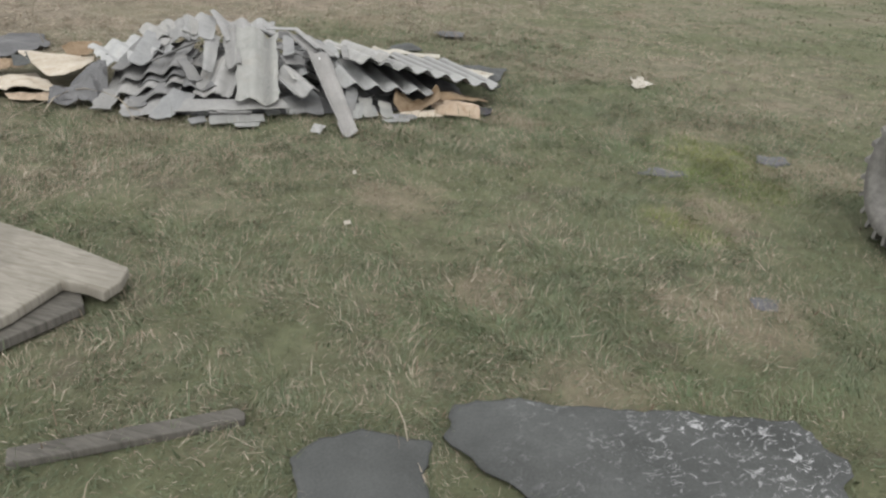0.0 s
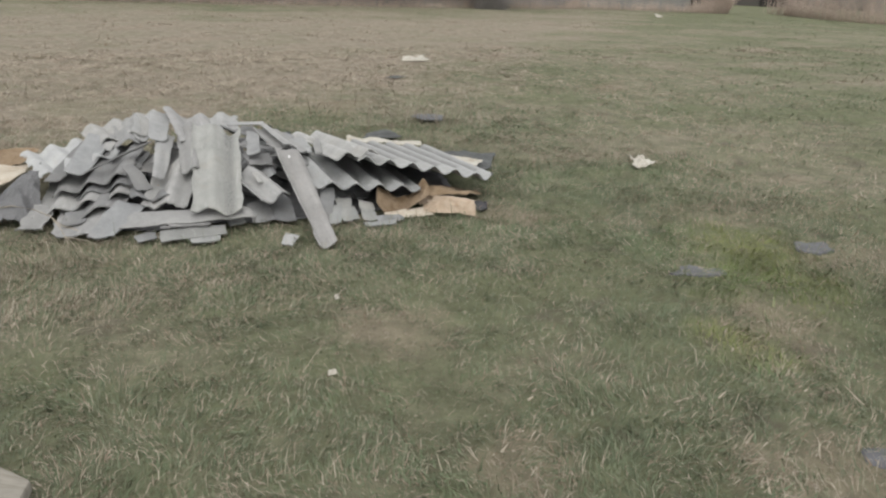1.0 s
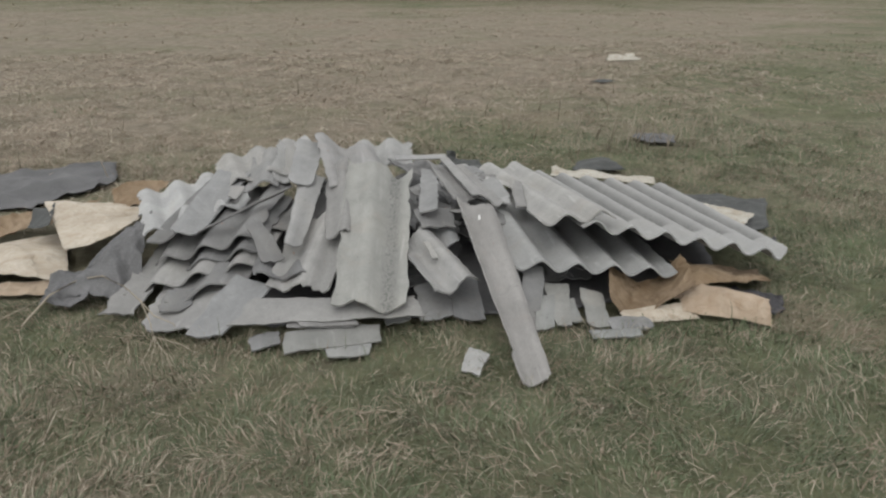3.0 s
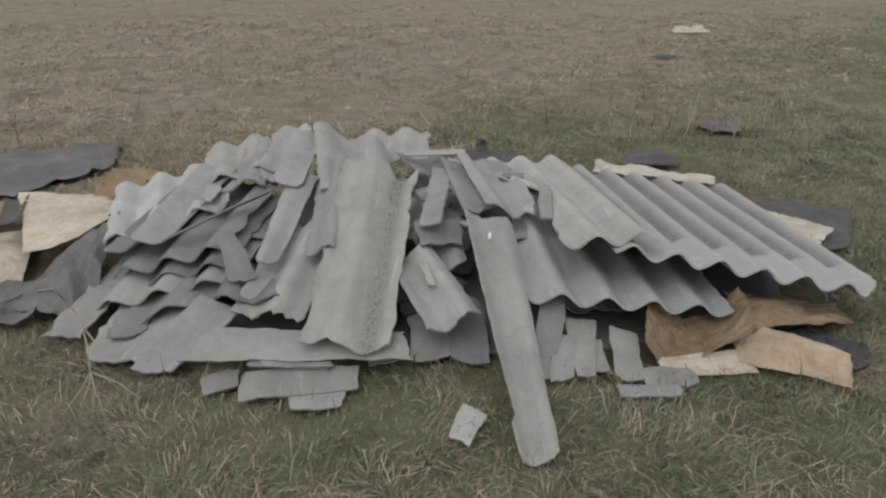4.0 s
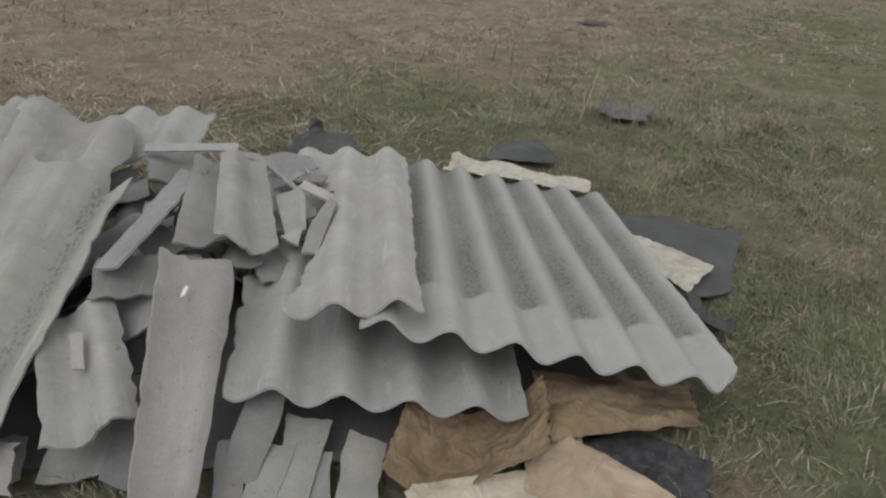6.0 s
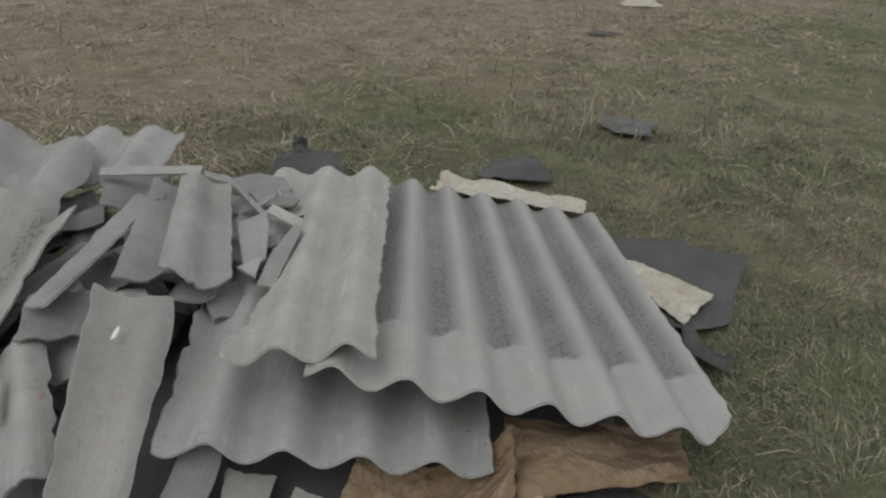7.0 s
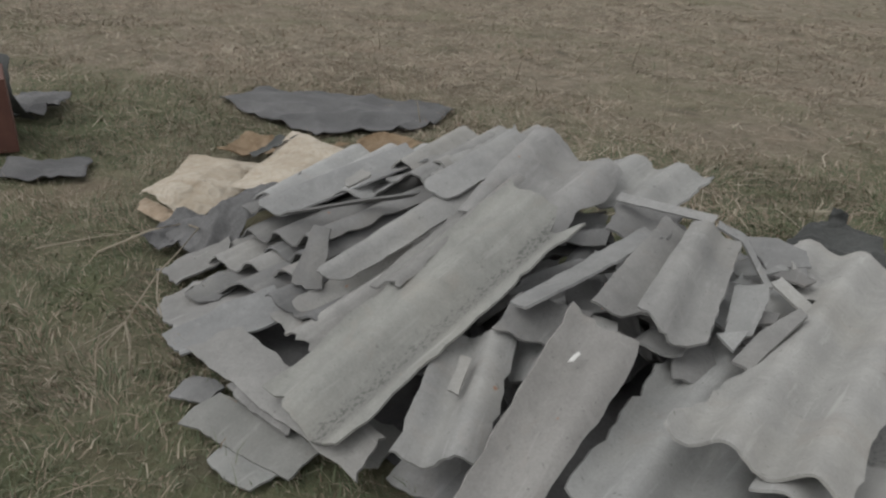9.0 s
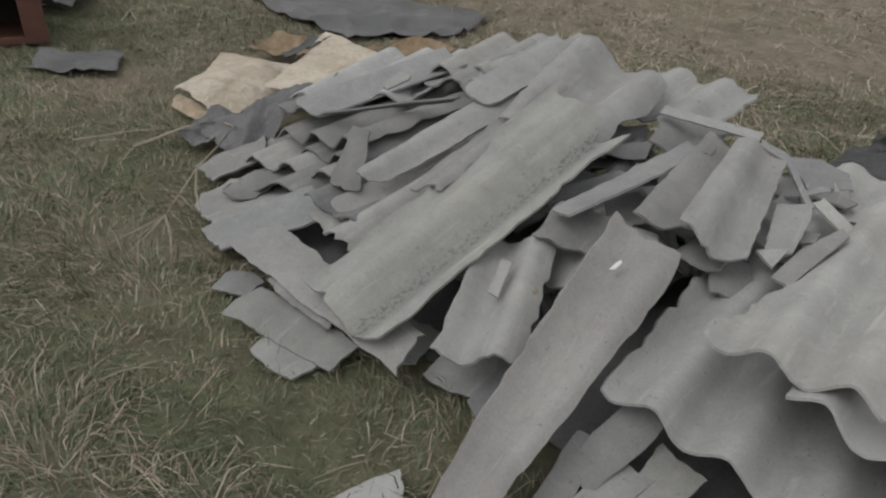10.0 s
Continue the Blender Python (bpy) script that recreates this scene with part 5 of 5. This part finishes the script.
# tall pale straws that stand alone behind the heap
for foot, tip in (((-0.25, 9.2), (-0.08, 9.35, 0.26)), ((0.79, 8.75), (0.90, 8.80, 0.11)), ((-0.45, 9.5), (-0.40, 9.6, 0.25)), ((3.27, 7.19), (3.42, 7.35, 0.31)), ((3.30, 7.22), (3.33, 7.3, 0.22)), ((-0.10, 9.3), (-0.08, 9.33, 0.10))):
    stalk([(foot[0], foot[1], 0), ((foot[0] + tip[0]) / 2 + 0.01, (foot[1] + tip[1]) / 2, tip[2] * 0.52), tip], 0.0045)
stalk([(0.74, 1.47, 0.0), (0.735, 1.50, 0.07), (0.72, 1.53, 0.12), (0.70, 1.56, 0.14)], 0.003)
g = random.Random(5)
for k in range(64):
    if k < 26:
        x, y = g.gauss(3.45, 0.32), g.gauss(7.35, 0.22)
    elif k < 44:
        x, y = g.uniform(-1.5, 4.5), g.uniform(7.0, 8.8)
    else:
        x, y = g.uniform(-2.0, 5.0), g.uniform(8.5, 11.5)
    w, ln = g.uniform(0, 6.28), g.uniform(0.15, 0.36)
    out = g.uniform(0.25, 1.0)
    c, s = math.cos(w), math.sin(w)
    stalk([(x, y, -0.01), (x + c * out * ln * 0.25, y + s * out * ln * 0.25, ln * 0.6), (x + c * out * ln * 0.6, y + s * out * ln * 0.6, ln * (0.95 - out * 0.2)),
           (x + c * out * ln, y + s * out * ln, ln * (0.95 - out * 0.55))], 0.0035)


def inside(poly, x, y):
    hit = np.zeros(len(x), dtype=bool)
    n = len(poly)
    for i in range(n):
        x0, y0 = poly[i]
        x1, y1 = poly[(i + 1) % n]
        if y0 == y1:
            continue
        cross = ((y0 > y) != (y1 > y)) & (x < (x1 - x0) * (y - y0) / (y1 - y0) + x0)
        hit ^= cross
    return hit


HEAP = [(0.16, 5.06), (0.40, 4.90), (0.66, 4.76), (1.15, 4.76), (1.30, 4.78), (1.60, 4.66), (1.90, 4.60), (2.48, 4.52), (2.70, 4.80), (3.02, 5.4), (3.08, 6.45), (2.1, 6.62), (1.45, 6.2),
        (0.8, 6.25), (0.0, 6.1), (0.02, 5.4)]
BARE = [HEAP, [(-0.50, 5.32), (-0.20, 5.25), (0.0, 5.6), (0.05, 6.3), (-0.3, 6.3), (-0.85, 6.1), (-0.90, 5.85)],
        [(-1.2, 3.6), (-0.7, 2.05), (-0.1, 2.52), (0.0, 2.5), (0.03, 2.65), (-0.40, 3.15)],
        [(-1.56, 5.45), (-1.80, 4.99), (-2.12, 5.15), (-1.88, 5.61)], [(0.66, 4.64), (0.98, 4.65), (0.98, 4.71), (0.66, 4.71)]]


def shrunk(poly, k=0.93):
    cx, cy = sum(p[0] for p in poly) / len(poly), sum(p[1] for p in poly) / len(poly)
    return [(cx + (x - cx) * k, cy + (y - cy) * k) for x, y in poly]


for key in ("right", "left_far", "near_box", "behind_box", "near", "near_small", "rag", "back", "back_right"):
    BARE.append(shrunk(PATCHES[key]))


def ground_z(x, y):
    return np.array([bump_height(a, b) for a, b in zip(x, y)])


LATTICE = np.random.default_rng(99).random((257, 257))


def patchy(x, y, scale):
    """Smooth value noise between 0 and 1."""
    u, v = np.mod(x * scale + 900.0, 256), np.mod(y * scale + 900.0, 256)
    i, j = u.astype(int), v.astype(int)
    fu, fv = u - i, v - j
    fu, fv = fu * fu * (3 - 2 * fu), fv * fv * (3 - 2 * fv)
    a = LATTICE[i, j] * (1 - fu) + LATTICE[i + 1, j] * fu
    b = LATTICE[i, j + 1] * (1 - fu) + LATTICE[i + 1, j + 1] * fu
    return a * (1 - fv) + b * fv


def grass(name, label, count, x0, x1, y0, y1, tall, width, seed, lean=0.7, clump=0.0, keep=None, mat=BLADES, simple=False, lying=False):
    g = np.random.default_rng(seed)
    x, y = g.uniform(x0, x1, count), g.uniform(y0, y1, count)
    if clump:
        # gather the blades round tuft centres
        m = max(1, count // 22)
        cx, cy = g.uniform(x0, x1, m), g.uniform(y0, y1, m)
        pick = g.integers(0, m, count)
        part_of = g.random(count) < 0.62
        x = np.where(part_of, cx[pick] + g.normal(0, clump, count), x)
        y = np.where(part_of, cy[pick] + g.normal(0, clump, count), y)
    ok = np.ones(count, dtype=bool)
    for poly in BARE:
        ok &= ~inside(poly, x, y)
    if keep is not None:
        ok &= keep(x, y, g)
    lump = 0.5 * patchy(x, y, 2.2) + 0.3 * patchy(x, y, 6.5) + 0.2 * patchy(x, y, 14.0)
    ok &= g.random(count) < np.clip((lump - 0.15) * 2.6, 0.42, 1)
    rim = np.minimum(np.minimum(x - x0, x1 - x), np.minimum(y - y0, y1 - y)) + 0.5 * (patchy(x, y, 1.2) - 0.5)
    ok &= g.random(count) < np.clip(rim / 0.9, 0, 1)
    x, y, lump = x[ok], y[ok], lump[ok]
    n = len(x)
    h = tall * g.lognormal(-0.15, 0.42, n) * (0.45 + 1.1 * lump)
    h = np.minimum(h, tall * 2.6)
    w = width * g.uniform(0.6, 1.3, n)
    a = 2 * math.pi * (patchy(x, y, 1.6) * 2 + patchy(x, y, 5.0)) + g.normal(0, 0.9, n)
    le = np.abs(g.normal(lean * 0.8, lean * 0.38, n))
    if lying:
        le = lean * g.uniform(0.6, 1.6, n)
    rise = 1 / np.sqrt(1 + le ** 2)
    z = ground_z(x, y) - 0.004
    dx, dy = np.cos(a), np.sin(a)
    f = g.uniform(0, 2 * math.pi, n)
    sx, sy = np.cos(f) * w / 2, np.sin(f) * w / 2
    p1x, p1y, p1z = x + dx * h * le * rise * 0.35, y + dy * h * le * rise * 0.35, z + h * 0.62 * rise
    p2x, p2y, p2z = x + dx * h * le * rise, y + dy * h * le * rise, z + h * rise * (0.98 - 0.25 * np.minimum(le, 2))
    p2z = np.maximum(p2z, z + 0.008)
    if lying:
        # bent sideways at the middle and fallen over the sward
        side = g.normal(0, 0.16, n) * h
        p1x, p1y = x + dx * h * 0.5 - dy * side, y + dy * h * 0.5 + dx * side
        p1z = z + g.uniform(0.010, 0.034, n)
        p2z = z + g.uniform(0.004, 0.030, n)
    verts = np.stack([np.stack([x - sx, y - sy, z], 1), np.stack([x + sx, y + sy, z], 1),
                      np.stack([p1x + sx * 0.8, p1y + sy * 0.8, p1z], 1), np.stack([p1x - sx * 0.8, p1y - sy * 0.8, p1z], 1),
                      np.stack([p2x, p2y, p2z], 1)], 1).reshape(-1, 3)
    i = np.arange(n)[:, None] * 5
    tris = np.concatenate([i + np.array([[0, 1, 2]]), i + np.array([[0, 2, 3]]), i + np.array([[3, 2, 4]])], 1).reshape(-1, 3)
    if simple:
        verts = verts.reshape(n, 5, 3)[:, [0, 1, 4]].reshape(-1, 3)
        tris = np.arange(n * 3).reshape(n, 3)
    ob = raw_mesh(name, verts, tris, mat)
    tagged(ob, label, "grass", kind="stuff")
    return ob


def thin(x, y, g):
    keep = np.ones(len(x), dtype=bool)
    for cx, cy, r in WORN:
        d = np.hypot(x - cx, y - cy) / r
        keep &= g.random(len(x)) > 0.5 * np.clip(1.15 - d, 0, 1)
    return keep


grass("grass", "short mixed green and dry grass round the heap", 720000, -2.8, 5.4, 0.2, 8.4, 0.040, 0.0030, 1, 2.2, 0.03, thin)
grass("grass", "short mixed grass beyond the heap", 330000, -7.0, 11.0, 6.8, 15.0, 0.042, 0.012, 2, 4.5, 0.06, None, BLADES, True)
grass("grass", "short green grass beside the heap", 170000, 3.8, 14.5, -0.5, 8.2, 0.042, 0.010, 3, 2.6, 0.05, thin, BLADES, True)
grass("grass", "mixed meadow grass on the far side", 190000, -16.0, 41.0, 12.8, 37.0, 0.032, 0.05, 4, 4.5, 0.15, None, BLADES_FAR, True)
grass("grass", "green meadow grass on the open side", 80000, 9.0, 25.0, 3.0, 15.0, 0.045, 0.028, 8, 3.6, 0.1, None, BLADES_FAR, True)
grass("grass", "short mixed grass by the rusty box", 90000, -7.0, -1.2, 2.2, 8.2, 0.045, 0.007, 5, 2.4, 0.05, None, BLADES, True)
grass("grass", "taller tufts of grass at the foot of the heap", 15000, -0.3, 2.7, 4.25, 4.95, 0.075, 0.0032, 9, 1.3, 0.012)
grass("grass", "taller tufts of grass in the short sward", 22000, -2.2, 4.6, 0.9, 5.2, 0.060, 0.0030, 10, 1.6, 0.012)
grass("grass", "short mixed grass on the near side", 90000, -8.0, 9.0, -5.0, 3.0, 0.045, 0.011, 11, 2.2, 0.05, None, BLADES, True)
grass("dry_grass", "long flattened straw behind the heap", 105000, -6.5, 8.5, 5.8, 14.6, 0.19, 0.0062, 6, 4.0, 0.05, lambda x, y, g: g.random(len(x)) < np.clip((y - x * 0.5 - 3.6) / 4, 0.22, 1) * np.clip(patchy(x, y, 0.9) * 2.2 - 0.35, 0.12, 1), STRAW, False, True)
grass("dry_grass", "tangled dry blades before the heap", 30000, -2.4, 3.4, 3.0, 5.6, 0.10, 0.0028, 12, 4.0, 0.03, lambda x, y, g: g.random(len(x)) < 0.6, STRAW, False, True)
grass("dry_grass", "fallen straw blades in the short grass", 60000, -2.8, 5.2, 0.3, 8.2, 0.07, 0.0022, 7, 4.0, 0.0, None, BLADES, False, True)
